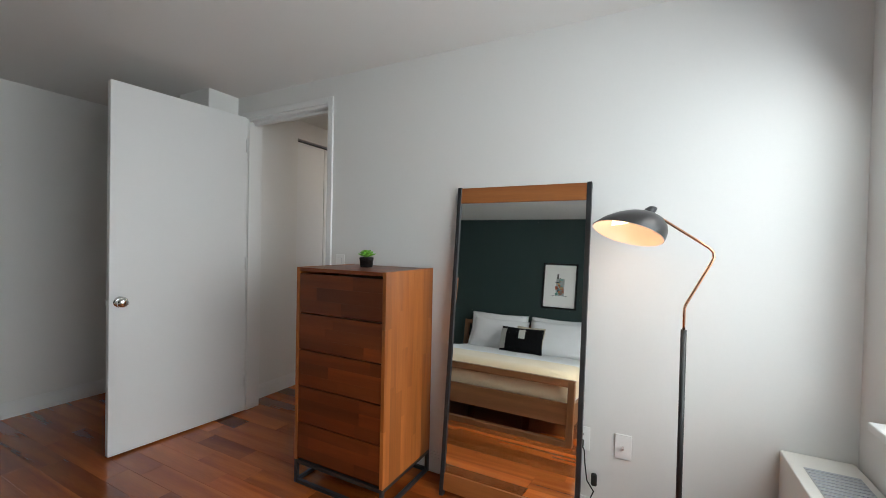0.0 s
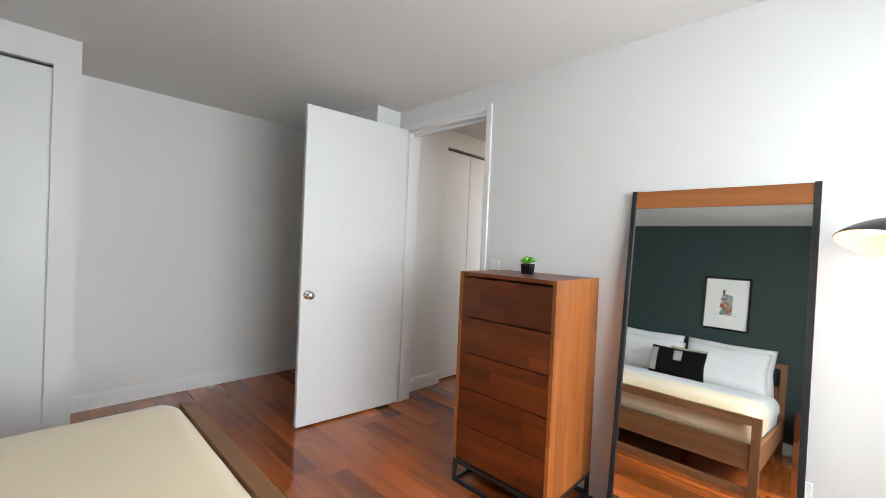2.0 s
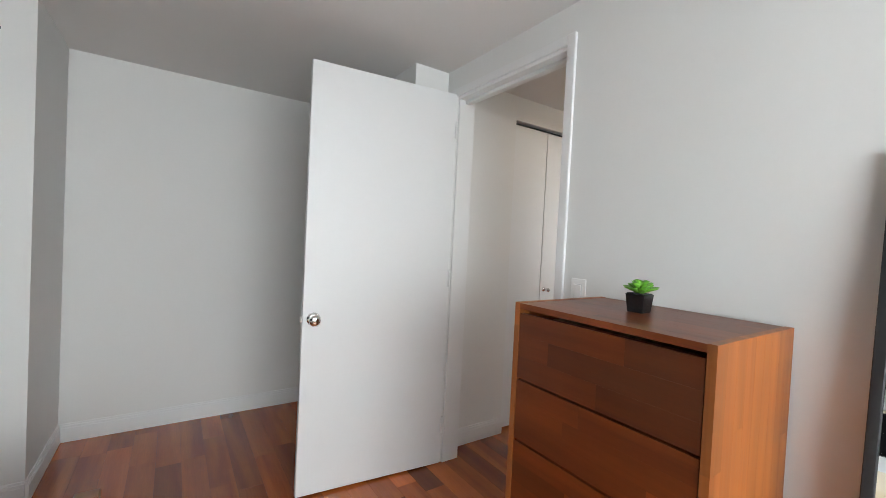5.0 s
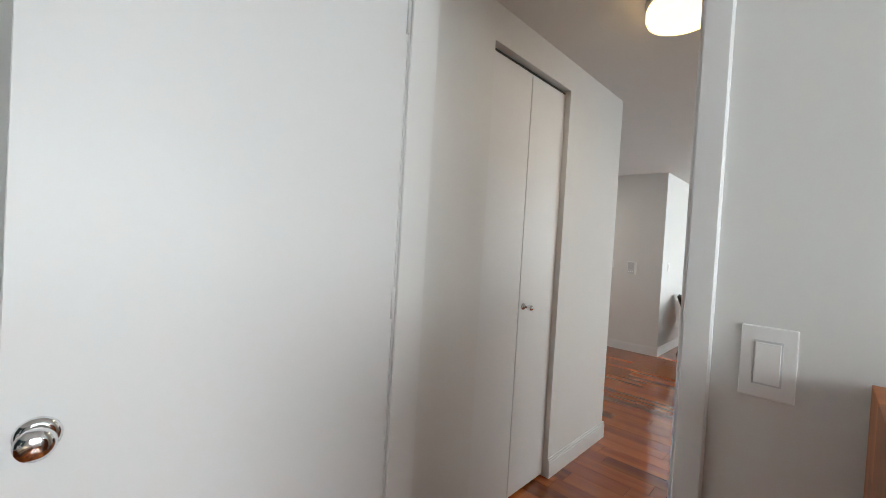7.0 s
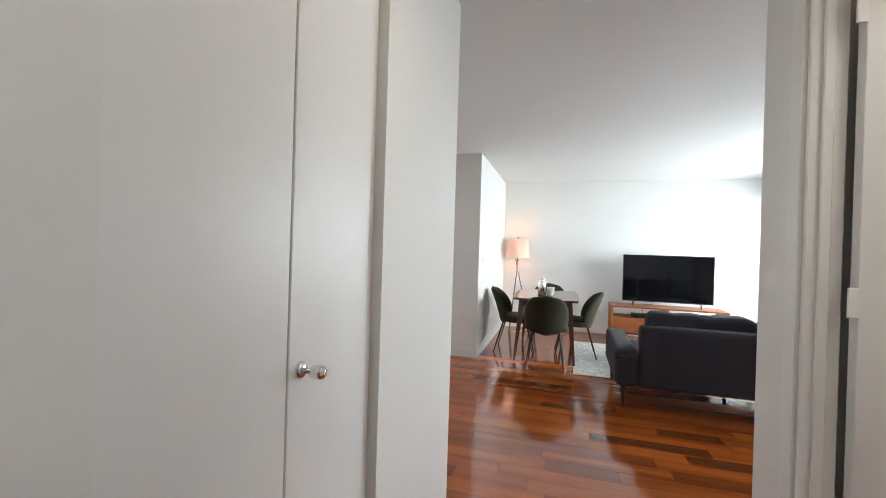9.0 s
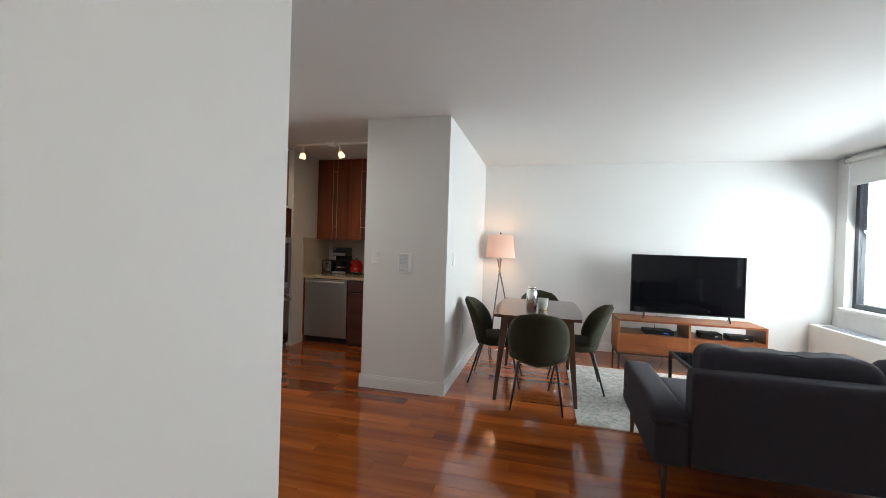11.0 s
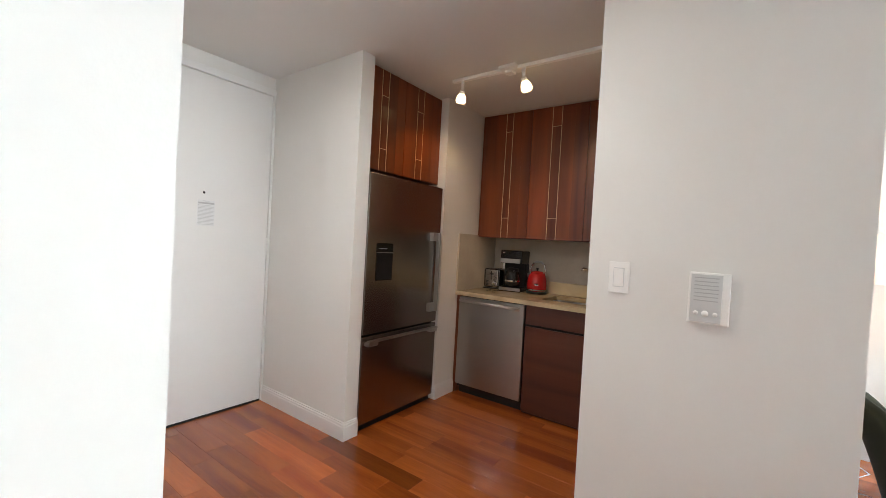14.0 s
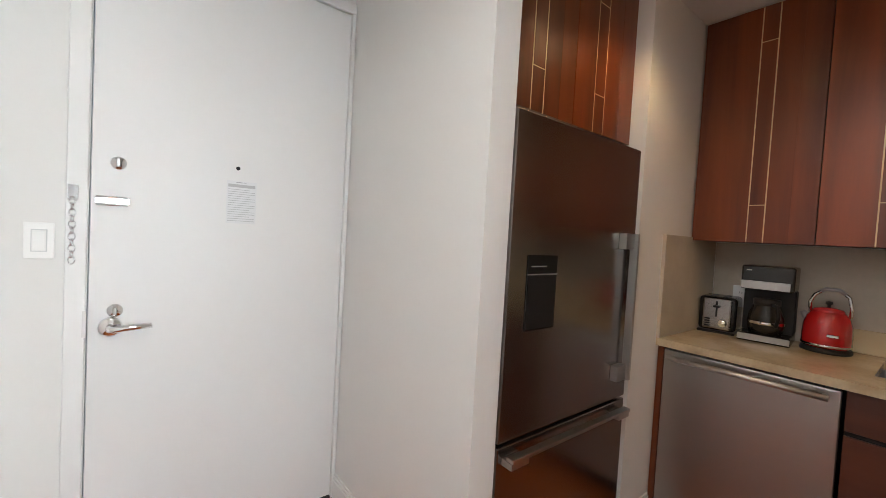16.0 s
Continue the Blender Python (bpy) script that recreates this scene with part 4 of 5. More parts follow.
part("lid", lathed([(0.035, 0.188), (0.038, 0.191), (0.038, 0.204), (0.03, 0.211), (0.0, 0.213)], closed=False), SILVERED, jar)
cup = thing("ceramic_cup", (0.375, 5.50, 0.742), "pale grey ceramic cup with a darker rim", "cup")
part("bowl", lathed([(0.0, 0), (0.034, 0), (0.034, 0.012), (0.044, 0.04), (0.049, 0.104), (0.045, 0.104), (0.040, 0.04), (0.0, 0.02)], closed=False), CERAMIC, cup)
part("band", lathed([(0.0345, 0.0005), (0.0352, 0.004), (0.0352, 0.02), (0.0345, 0.022)], closed=False), PALE_WOOD, cup, "brown foot band")

# tripod lamp in the corner
tlamp = thing("tripod_lamp", (-0.19, 6.93, 0), "tripod floor lamp with lit cream drum shade", "floor lamp")
hub = Vector((0, 0, 1.035))
for a in (250, 20, 130):
    d = Vector((math.cos(radians(a)), math.sin(radians(a)), 0))
    if a == 130:
        d *= 0.72
    part("leg", tubed([d * 0.24, hub - d * 0.0 + Vector((0, 0, -0.03)), hub - d * 0.03 + Vector((0, 0, 0.12))], [0.008, 0.009, 0.009], 10), GREY_METAL, tlamp)
part("wooden_grip", tubed([(0, 0, 0.985), (0, 0, 1.045), (0, 0, 1.105)], [0.017, 0.014, 0.019], 12), PALE_WOOD, tlamp, "pale ash grip where the legs cross")
part("stem", tubed([(0, 0, 1.10), (0, 0, 1.49)], 0.006, 8), GREY_METAL, tlamp)
tshade = part("shade", lathed([(0.193, 1.178), (0.163, 1.474), (0.16, 1.474), (0.19, 1.178)], sides=48, closed=False), LAMP_SHADE, tlamp, "cream fabric drum shade, lit")
part("finial", lathed([(0.0, 1.488), (0.008, 1.490), (0.011, 1.500), (0.006, 1.510), (0.0, 1.512)], sides=14, closed=False), BLACK_METAL, tshade)
for a in (0, 120, 240):
    part("spider", tubed([(0, 0, 1.47), (0.161 * math.cos(radians(a)), 0.161 * math.sin(radians(a)), 1.47)], 0.002, 6), GREY_METAL, tshade)
part("bulb", lathed([(0.0, 1.22), (0.022, 1.235), (0.03, 1.265), (0.02, 1.30), (0.012, 1.32)], sides=16, closed=False), BULB, tlamp, "lit warm bulb")
lamp("tripod_lamp_light", "POINT", Matrix.Translation((-0.19, 6.93, 1.375)), 3.2, WARM, radius=0.03)
cable = single("lamp_cable", tubed([(-0.2, 6.72, 0.004), (-0.12, 6.80, 0.004), (-0.02, 6.95, 0.004), (-0.08, 7.1, 0.005), (-0.09, 7.17, 0.02), (-0.092, 7.17, 0.30), (-0.092, 7.185, 0.42)], 0.003, 8), PLASTIC, "white lamp cable running to the outlet", "cable")
wall_plate("power_outlet", (-0.092, 7.2, 0.42), "-y", "white outlet plate behind the tripod lamp", "outlet", "outlet")
wall_plate("power_outlet", (-0.45, 5.85, 0.43), "+x", "white outlet plate low on the dining wall", "outlet", "outlet")
wall_plate("light_switch", (-0.45, 5.27, 1.19), "+x", "white rocker light switch on the dining wall", "light switch", "rocker")
wall_plate("light_switch", (-1.112, 4.998, 1.19), "-y", "white rocker light switch on the pillar", "light switch", "rocker")
wall_plate("power_outlet", (1.12, 7.2, 0.42), "-y", "white outlet plate beside the media console", "outlet", "outlet")

# intercom on the pillar
intercom = thing("intercom", (-0.828, 4.999, 1.147), "white wall intercom with grille and round buttons", "intercom")
part("body", boxed(-0.058, 0.058, -0.022, 0, -0.085, 0.085, 0.003, 2), PLASTIC, intercom)
part("panel", boxed(-0.052, 0.036, -0.0245, -0.0222, -0.079, 0.079, 0.001), LIGHT_GREY, intercom)
for k in range(7):
    part("grille_slot", boxed(-0.042, 0.026, -0.0262, -0.0246, 0.066 - k * 0.0125, 0.0695 - k * 0.0125), GREY_PLASTIC, intercom)
for x, r in ((-0.034, 0.007), (-0.008, 0.010), (0.02, 0.007)):
    part("button", turned(lathed([(0.0, 0.0), (r, 0.0), (r, 0.003), (0.0, 0.0035)], sides=16, closed=False), pose(x, -0.0246, -0.05, 90)), PLASTIC, intercom)

# ---- media console and television ----
console = thing("media_console", (1.94, 6.72, 0), "low acacia media console with open shelf and two drawers", "media console")
cx, cy = 0.73, 0.215
z0, z1 = 0.17, 0.545
board("top", -cx, cx, -cy, cy, z1 - 0.02, z1, "x", "y", 61, 0.072, (0.4, 0.9), ACACIA_CONSOLE, console)
part("bottom", boxed(-cx, cx, -cy, cy, z0, z0 + 0.02), ACACIA_CONSOLE, console)
for x in (-cx, cx - 0.02):
    part("side_panel", boxed(x, x + 0.02, -cy, cy, z0 + 0.0202, z1 - 0.0202), ACACIA_LIT, console)
part("divider", boxed(-0.01, 0.01, -cy + 0.002, cy - 0.02, z0 + 0.0202, z1 - 0.0202), ACACIA_LIT, console)
part("shelf", boxed(-cx + 0.0202, cx - 0.0202, -cy + 0.022, cy - 0.02, 0.365, 0.383), ACACIA_CONSOLE, console)
part("back", boxed(-cx + 0.0202, cx - 0.0202, cy - 0.012, cy - 0.004, z0 + 0.0202, 0.365), ACACIA_CONSOLE, console)
for k, (x0, x1) in enumerate(((-cx + 0.022, -0.012), (0.012, cx - 0.022))):
    board("drawer", x0, x1, -cy + 0.001, -cy + 0.021, z0 + 0.022, 0.38, "x", "z", 64 + k, 0.06, (0.2, 0.5), ACACIA_CONSOLE, console)
for x in (-cx + 0.01, cx - 0.03):
    for yy in (-cy + 0.005, cy - 0.025):
        part("leg", boxed(x, x + 0.02, yy, yy + 0.02, 0, z0 - 0.0202, 0.002), BLACK_METAL, console)
    part("rail", boxed(x, x + 0.02, -cy + 0.026, cy - 0.026, z0 - 0.04, z0 - 0.0205), BLACK_METAL, console)
for yy in (-cy + 0.005, cy - 0.025):
    part("rail", boxed(-cx + 0.01, cx - 0.01, yy, yy + 0.02, z0 - 0.0202, z0 - 0.0005), BLACK_METAL, console)
tv = thing("television", (1.97, 6.77, 0.545), "large black flat television on two splayed feet", "television")
part("panel", boxed(-0.59, 0.59, -0.012, 0.02, 0.058, 0.738, 0.004, 2), BLACK_MATT, tv)
part("screen", boxed(-0.581, 0.581, -0.0135, -0.0122, 0.071, 0.730), SCREEN, tv, "dark glossy switched-off screen")
part("back_cover", boxed(-0.42, 0.42, 0.0202, 0.06, 0.1, 0.5, 0.012, 2), BLACK_MATT, tv)
for x in (-0.44, 0.44):
    foot = part("foot", tubed([(x, 0.0, 0.075), (x - 0.03, -0.11, 0.006)], 0.007, 8), BLACK_MATT, tv)
    part("strut", tubed([(x, 0.0, 0.075), (x + 0.03, 0.10, 0.006)], 0.007, 8), BLACK_MATT, foot)
for name, x0, x1, d, h, label, cat in (("cable_box", 1.50, 1.80, 0.18, 0.052, "black cable box on the console shelf", "cable box"),
                                        ("media_player", 2.06, 2.27, 0.15, 0.065, "black media player on the console shelf", "media player"),
                                        ("router", 2.33, 2.56, 0.14, 0.055, "black router on the console shelf", "router")):
    ob = thing(name, ((x0 + x1) / 2, 6.66, 0.383), label, cat)
    w = (x1 - x0) / 2
    part("case", boxed(-w, w, -0.1, -0.1 + d, 0.004, h, 0.004), BLACK_MATT, ob)
    part("front", boxed(-w + 0.006, w - 0.006, -0.1015, -0.1002, 0.008, h - 0.006), BLACK_GLOSS, ob)
    part("display", boxed(w * 0.3, w * 0.6, -0.1022, -0.1016, h * 0.4, h * 0.6), material("blue_led", (0.02, 0.05, 0.2), 0.4, emit=(0.1, 0.25, 1.0), emit_power=0.6) if name == "cable_box" else GREY_PLASTIC, ob)
single("television_cable", tubed([(1.78, 6.84, 0.60), (1.80, 6.80, 0.56), (1.72, 6.86, 0.552), (1.70, 6.92, 0.552), (1.69, 6.96, 0.5), (1.72, 6.98, 0.2), (1.80, 6.95, 0.01)], 0.003, 8), RUBBER, "thin black cable behind the television", "cable")

# ---- rug, coffee table, sofa ----
rug_mat = bpy.data.materials.new("faded_woven_rug")
rug_mat.use_nodes = True
n, l = rug_mat.node_tree.nodes, rug_mat.node_tree.links
tc = n.new("ShaderNodeTexCoord")
vor = n.new("ShaderNodeTexVoronoi")
vor.feature = "DISTANCE_TO_EDGE"
vor.inputs["Scale"].default_value = 11
nz = n.new("ShaderNodeTexNoise")
nz.inputs["Scale"].default_value, nz.inputs["Detail"].default_value = 26, 5
warp = n.new("ShaderNodeMix")
warp.data_type = "VECTOR"
warp.inputs[0].default_value = 0.12
l.new(tc.outputs["Object"], warp.inputs[4])
l.new(nz.outputs["Color"], warp.inputs[5])
l.new(tc.outputs["Object"], nz.inputs["Vector"])
l.new(warp.outputs[1], vor.inputs["Vector"])
r1 = n.new("ShaderNodeValToRGB")
r1.color_ramp.elements[0].position, r1.color_ramp.elements[0].color = 0.02, (0.28, 0.29, 0.285, 1)
r1.color_ramp.elements[1].position, r1.color_ramp.elements[1].color = 0.14, (0.56, 0.54, 0.50, 1)
l.new(vor.outputs["Distance"], r1.inputs[0])
r2 = n.new("ShaderNodeValToRGB")
r2.color_ramp.elements[0].position, r2.color_ramp.elements[0].color = 0.38, (0.30, 0.33, 0.335, 1)
r2.color_ramp.elements[1].position, r2.color_ramp.elements[1].color = 0.62, (0.62, 0.60, 0.55, 1)
l.new(nz.outputs["Fac"], r2.inputs[0])
mx = n.new("ShaderNodeMix")
mx.data_type = "RGBA"
mx.inputs[0].default_value = 0.5
l.new(r1.outputs[0], mx.inputs[6])
l.new(r2.outputs[0], mx.inputs[7])
bs = n["Principled BSDF"]
l.new(mx.outputs[2], bs.inputs["Base Color"])
bs.inputs["Roughness"].default_value = 0.95
bp = n.new("ShaderNodeBump")
bp.inputs["Strength"].default_value, bp.inputs["Distance"].default_value = 0.4, 0.004
weave = n.new("ShaderNodeTexNoise")
weave.inputs["Scale"].default_value = 320
l.new(tc.outputs["Object"], weave.inputs["Vector"])
l.new(weave.outputs["Fac"], bp.inputs["Height"])
l.new(bp.outputs[0], bs.inputs["Normal"])
rug = thing("area_rug", (1.93, 5.58, 0), "faded pale grey patterned area rug under the seating", "rug")
part("woven_field", boxed(-1.28, 1.28, -0.80, 0.80, 0.0, 0.009, 0.003), rug_mat, rug)
for s in (-1, 1):
    part("bound_edge", boxed(-1.292, 1.292, *sorted((s * 0.8002, s * 0.812)), 0, 0.0085, 0.002), BEIGE, rug)

coffee = thing("coffee_table", (2.05, 5.36, 0.009), "low black metal coffee table standing on the rug", "coffee table")
for yy in (-0.3, 0.275):
    part("top_frame", boxed(-0.55, 0.55, yy, yy + 0.025, 0.385, 0.411, 0.002), BLACK_METAL, coffee)
for x in (-0.55, 0.525):
    part("top_frame", boxed(x, x + 0.025, -0.2748, 0.2748, 0.385, 0.411, 0.002), BLACK_METAL, coffee)
    for yy in (-0.3, 0.275):
        part("leg", boxed(x, x + 0.025, yy, yy + 0.025, 0, 0.3848, 0.002), BLACK_METAL, coffee)
part("tray_top", boxed(-0.5248, 0.5248, -0.2748, 0.2748, 0.392, 0.402), BLACK_GLOSS, coffee)
mug = thing("mug", (1.745, 5.375, 0.4112), "white ceramic mug on the coffee table", "mug")
part("body", lathed([(0.0, 0), (0.036, 0), (0.04, 0.005), (0.041, 0.09), (0.037, 0.09), (0.036, 0.01), (0.0, 0.008)], closed=False), MUG, mug)
part("handle", tubed([(0.039, 0, 0.075), (0.06, 0, 0.072), (0.068, 0, 0.05), (0.058, 0, 0.026), (0.039, 0, 0.02)], 0.005, 8), MUG, mug)
single("magazine", boxed(-0.11, 0.11, -0.14, 0.14, 0, 0.006), GREY_PLASTIC, "grey glossy magazine on the coffee table", "magazine", (1.68, 5.42, 0.4025), turn=80)

sofa = thing("sofa", (0.955, 3.93, 0), "charcoal woven sofa with tapered wooden legs", "sofa")
SL = 2.15
part("base", soft_box(0.02, SL - 0.02, 0.02, 0.86, 0.19, 0.30, 0.03, 0, 11, 8, 0.001), SOFA_CLOTH, sofa)
bm = soft_box(0.185, SL - 0.185, 0.0, 0.15, 0.185, 0.70, 0.035, 0, 12, 10, 0.002)
part("backrest", bm, SOFA_CLOTH, sofa)
for x0, x1 in ((0.0, 0.18), (SL - 0.18, SL)):
    bm = soft_box(x0, x1, 0.0, 0.87, 0.185, 0.525, 0.035, 0.004, 13, 10, 0.0015)
    for v in bm.verts:
        f = max(0.0, (v.co.y - 0.1) / 0.77)
        if v.co.z < 0.35:
            v.co.z += 0.045 * f
        v.co.z -= 0.035 * (1 - f) if v.co.z > 0.45 else 0
    part("armrest", bm, SOFA_CLOTH, sofa)
for k in range(2):
    w = (SL - 0.37) / 2
    x0 = 0.185 + k * w
    part("seat_cushion", soft_box(x0 + 0.004, x0 + w - 0.004, 0.15, 0.87, 0.30, 0.43, 0.04, 0.015, 14 + k, 12, 0.003), SOFA_CLOTH, sofa)
    bm = soft_box(x0 + (0.07 if k == 0 else 0.0), x0 + w - (0.004 if k == 0 else 0.06), 0.10, 0.30, 0.42, 0.795, 0.055, 0.0, 16 + k, 34, 0.016)
    for v in bm.verts:
        u = (v.co.x - x0 - w / 2) / (w / 2)
        ripple = noise.noise(Vector((v.co.x * 9, k * 5.0, v.co.z * 3))) * 0.008 + noise.noise(Vector((v.co.x * 26, k * 9.0, v.co.z * 6))) * 0.006
        f = (v.co.z - 0.42) / 0.38
        v.co.z += f * (ripple - 0.035 * abs(u) ** 5 + 0.01)
        v.co.y += f * ripple * 0.8
    part("back_cushion", bm, SOFA_CLOTH, sofa)
    pts = [(x0 + 0.10 + (w - 0.2) * i / 12, 0.14, 0.795 + 0.006 * math.sin(i * 2.1 + k)) for i in range(13)]
    part("piping", tubed(pts, 0.0035, 6), SOFA_CLOTH, sofa)
for x in (0.07, SL * 0.5, SL - 0.07):
    for yy, lean in ((0.07, -0.03), (0.80, 0.03)):
        part("leg", tubed([(x, yy, 0.225 if yy > 0.5 else 0.20), (x, yy + lean, 0.0 if yy < 0.5 else 0.009)], [0.024, 0.012], 12), WALNUT, sofa, "tapered dark wooden leg")
throw = pillow("cushion", (2.78, 4.30, 0.46), (0.46, 0.44, 0.16), 20, TEAL, "dark teal velvet cushion on the sofa", 9)

# ---- kitchen and entry ----
CHERRY = wood("cherry_veneer", (0.075, 0.0135, 0.0035), (0.215, 0.047, 0.009), 0.34, "z", coat=0.2, per_object=0.40, rings=7, fibres=0.14)
CHERRY_DARK = wood("dark_cherry_veneer", (0.055, 0.014, 0.008), (0.105, 0.029, 0.014), 0.38, "x", coat=0.15, rings=6, fibres=0.14)
INLAY = material("pale_inlay", (0.62, 0.46, 0.26), 0.4, spread=0.05)
STONE = material("beige_stone_counter", (0.52, 0.43, 0.29), 0.16, spread=0.08, scale=9, grain=0.12, grain_scale=70, second=(0.40, 0.31, 0.19), mix_scale=5)
SPLASH = material("grey_stone_slab", (0.44, 0.385, 0.31), 0.38, spread=0.16, scale=3, grain=0.06, grain_scale=40, second=(0.54, 0.48, 0.40), mix_scale=2.2)
CREAM_STONE = material("cream_stone", (0.60, 0.52, 0.36), 0.2, spread=0.07, scale=5, second=(0.50, 0.42, 0.28), mix_scale=3)
RED = material("red_enamel", (0.42, 0.010, 0.012), 0.14, spread=0.03, coat=0.6)
FROST = material("frosted_lamp_glass", (0.9, 0.85, 0.75), 0.4, emit=(1.0, 0.72, 0.38), emit_power=1.5)
CEILING_GLASS = material("lit_opal_glass", (0.9, 0.85, 0.75), 0.4, emit=(1.0, 0.68, 0.27), emit_power=2.4)
CARAFE = material("smoked_carafe_glass", (0.02, 0.018, 0.016), 0.06, spread=0.05)


def veneer_front(name, parent, width, z0, z1, strip0, strip1, cuts, seed):
    """A cabinet door in its own plane (x along, -y out): veneer boards, a narrow inlaid strip and pale cross lines."""
    front = part(name, boxed(0.002, width - 0.002, -0.012, 0, z0, z1), CHERRY_DARK, parent)
    ruled = bmesh.new()
    g = 0.0025

    def veneer(x0, x1, a, c):
        part("veneer_board", boxed(x0, x1, -0.02, -0.0122, a, c, 0.0006), CHERRY, front)

    edges = [0.002]
    for a in (strip0, strip1):
        edges += [a - g, a + g]
    edges.append(width - 0.002)
    split = (edges[4] + edges[5]) / 2
    veneer(edges[0], edges[1], z0, z1)
    veneer(edges[4], split, z0, z1)
    veneer(split, edges[5], z0, z1)
    levels = [z0] + list(cuts) + [z1]
    for k, (a, c) in enumerate(zip(levels, levels[1:])):
        veneer(edges[2], edges[3], a + (g * 0.7 if k else 0), c - (g * 0.7 if k < len(levels) - 2 else 0))
    for a in (strip0, strip1):
        put_box(ruled, a - g, a + g, -0.0196, -0.0122, z0, z1)
    for c in cuts:
        put_box(ruled, edges[2], edges[3], -0.0196, -0.0122, c - g * 0.7, c + g * 0.7)
    part("inlay", ruled, INLAY, front, "thin pale inlaid lines")
    return front


def wall_cupboard(at, turn, widths, depth, z0, z1, strips, cuts, label):
    """Wall cabinets of several units, side by side; each unit is a thing of its own."""
    x = 0.0
    for k, w in enumerate(widths):
        m = pose(at[0], at[1], 0, 0, 0, turn) @ Matrix.Translation((x, 0, 0))
        ob = thing("wall_cabinet", (0, 0, 0), label, "cabinet", "kitchen wall cabinets")
        ob.matrix_world = m @ Matrix.Translation((0, 0, z0))
        part("body", boxed(0.001, w - 0.001, 0.0005, depth, 0.002, z1 - z0 - 0.001), CHERRY_DARK, ob)
        veneer_front("door", ob, w, 0.0, z1 - z0, strips[k][0], strips[k][1], [c - z0 for c in cuts], k)
        x += w


wall_cupboard((-2.672, 6.57), 0, (0.474, 0.471, 0.407), 0.325, 1.347, 2.432, ((0.232, 0.295), (0.175, 0.252), (0.154, 0.242)), (1.52, 2.27), "cherry veneer wall cabinet with pale inlaid lines")
wall_cupboard((-2.77, 5.205), 90, (0.37, 0.43), 0.6, 1.745, 2.425, ((0.126, 0.193), (0.135, 0.207)), (1.895, 2.252), "cherry veneer cabinet above the fridge")

# fridge
fridge = thing("refrigerator", (-2.688, 5.60, 0), "stainless steel bottom-freezer refrigerator with dispenser", "refrigerator", turn=90)
# local x runs along the front, -y is out into the room
part("body", boxed(-0.392, 0.392, 0.045, 0.66, 0.03, 1.708), BLACK_MATT, fridge)
upper = part("door", boxed(-0.396, 0.396, 0.0, 0.042, 0.645, 1.711, 0.005, 2), DARK_STEEL, fridge)
lower = part("freezer_drawer", boxed(-0.396, 0.396, 0.0, 0.042, 0.05, 0.633, 0.005, 2), DARK_STEEL, fridge)
part("kick_plate", boxed(-0.39, 0.39, 0.03, 0.044, 0.0, 0.046), BLACK_MATT, fridge)
disp = part("dispenser", boxed(-0.308, -0.150, -0.003, -0.0002, 1.0, 1.252, 0.002), BLACK_GLOSS, upper, "black recessed water dispenser")
part("dispenser_recess", boxed(-0.302, -0.156, -0.0045, -0.0032, 1.006, 1.185), BLACK_MATT, disp)
part("trim_line", boxed(-0.306, -0.152, -0.0052, -0.0031, 1.186, 1.19), NICKEL, disp)
part("display", boxed(-0.29, -0.21, -0.0038, -0.0031, 1.213, 1.217), GREY_PLASTIC, disp)
for z0, z1 in ((0.735, 0.80), (1.285, 1.35)):
    part("handle_mount", boxed(0.262, 0.330, -0.032, -0.0002, z0, z1, 0.002), STEEL, upper)
part("handle", boxed(0.3302, 0.347, -0.045, -0.012, 0.735, 1.35, 0.002), STEEL, upper, "flat vertical steel handle")
for x0, x1 in ((-0.375, -0.29), (0.28, 0.36)):
    part("handle_mount", boxed(x0, x1, -0.045, -0.0002, 0.575, 0.598, 0.002), STEEL, lower)
part("handle", boxed(-0.375, 0.36, -0.05, -0.02, 0.5985, 0.612, 0.002), STEEL, lower, "flat horizontal steel handle")

# base units and worktop
end_panel = single("end_panel", boxed(-2.678, -2.652, 6.275, 6.895, 0.0, 0.838, 0.001), CHERRY, "cherry veneer end panel beside the dishwasher", "panel")
washer = thing("dishwasher", (-2.345, 6.26, 0), "stainless steel dishwasher with bar handle", "dishwasher")
part("tub", boxed(-0.295, 0.295, 0.03, 0.60, 0.06, 0.836), BLACK_MATT, washer)
wdoor = part("door", boxed(-0.298, 0.298, 0.0, 0.028, 0.085, 0.828, 0.004, 2), STEEL, washer)
part("handle", tubed([(-0.27, -0.038, 0.80), (0.27, -0.038, 0.80)], 0.011, 12), NICKEL, wdoor)
for x in (-0.255, 0.255):
    part("handle_post", tubed([(x, 0.0, 0.80), (x, -0.036, 0.80)], 0.008, 10), NICKEL, wdoor)
part("toe_kick", boxed(-0.29, 0.29, 0.06, 0.075, 0.0, 0.083), BLACK_MATT, washer)
unit = thing("sink_cabinet", (-1.66, 6.27, 0), "dark cherry sink base cabinet with false drawer front", "cabinet")
part("body", boxed(-0.375, 0.345, 0.022, 0.62, 0.0, 0.65), CHERRY_DARK, unit)
part("drawer_front", boxed(-0.375, 0.345, 0.0, 0.02, 0.69, 0.836, 0.002), CHERRY_DARK, unit)
part("door", boxed(-0.375, 0.345, 0.0, 0.02, 0.02, 0.672, 0.002), CHERRY_DARK, unit)
# dark strip painted as the shade between drawer front and door
part("finger_rail", boxed(-0.375, 0.345, 0.012, 0.0215, 0.6725, 0.6895), DARK_GAP, unit)

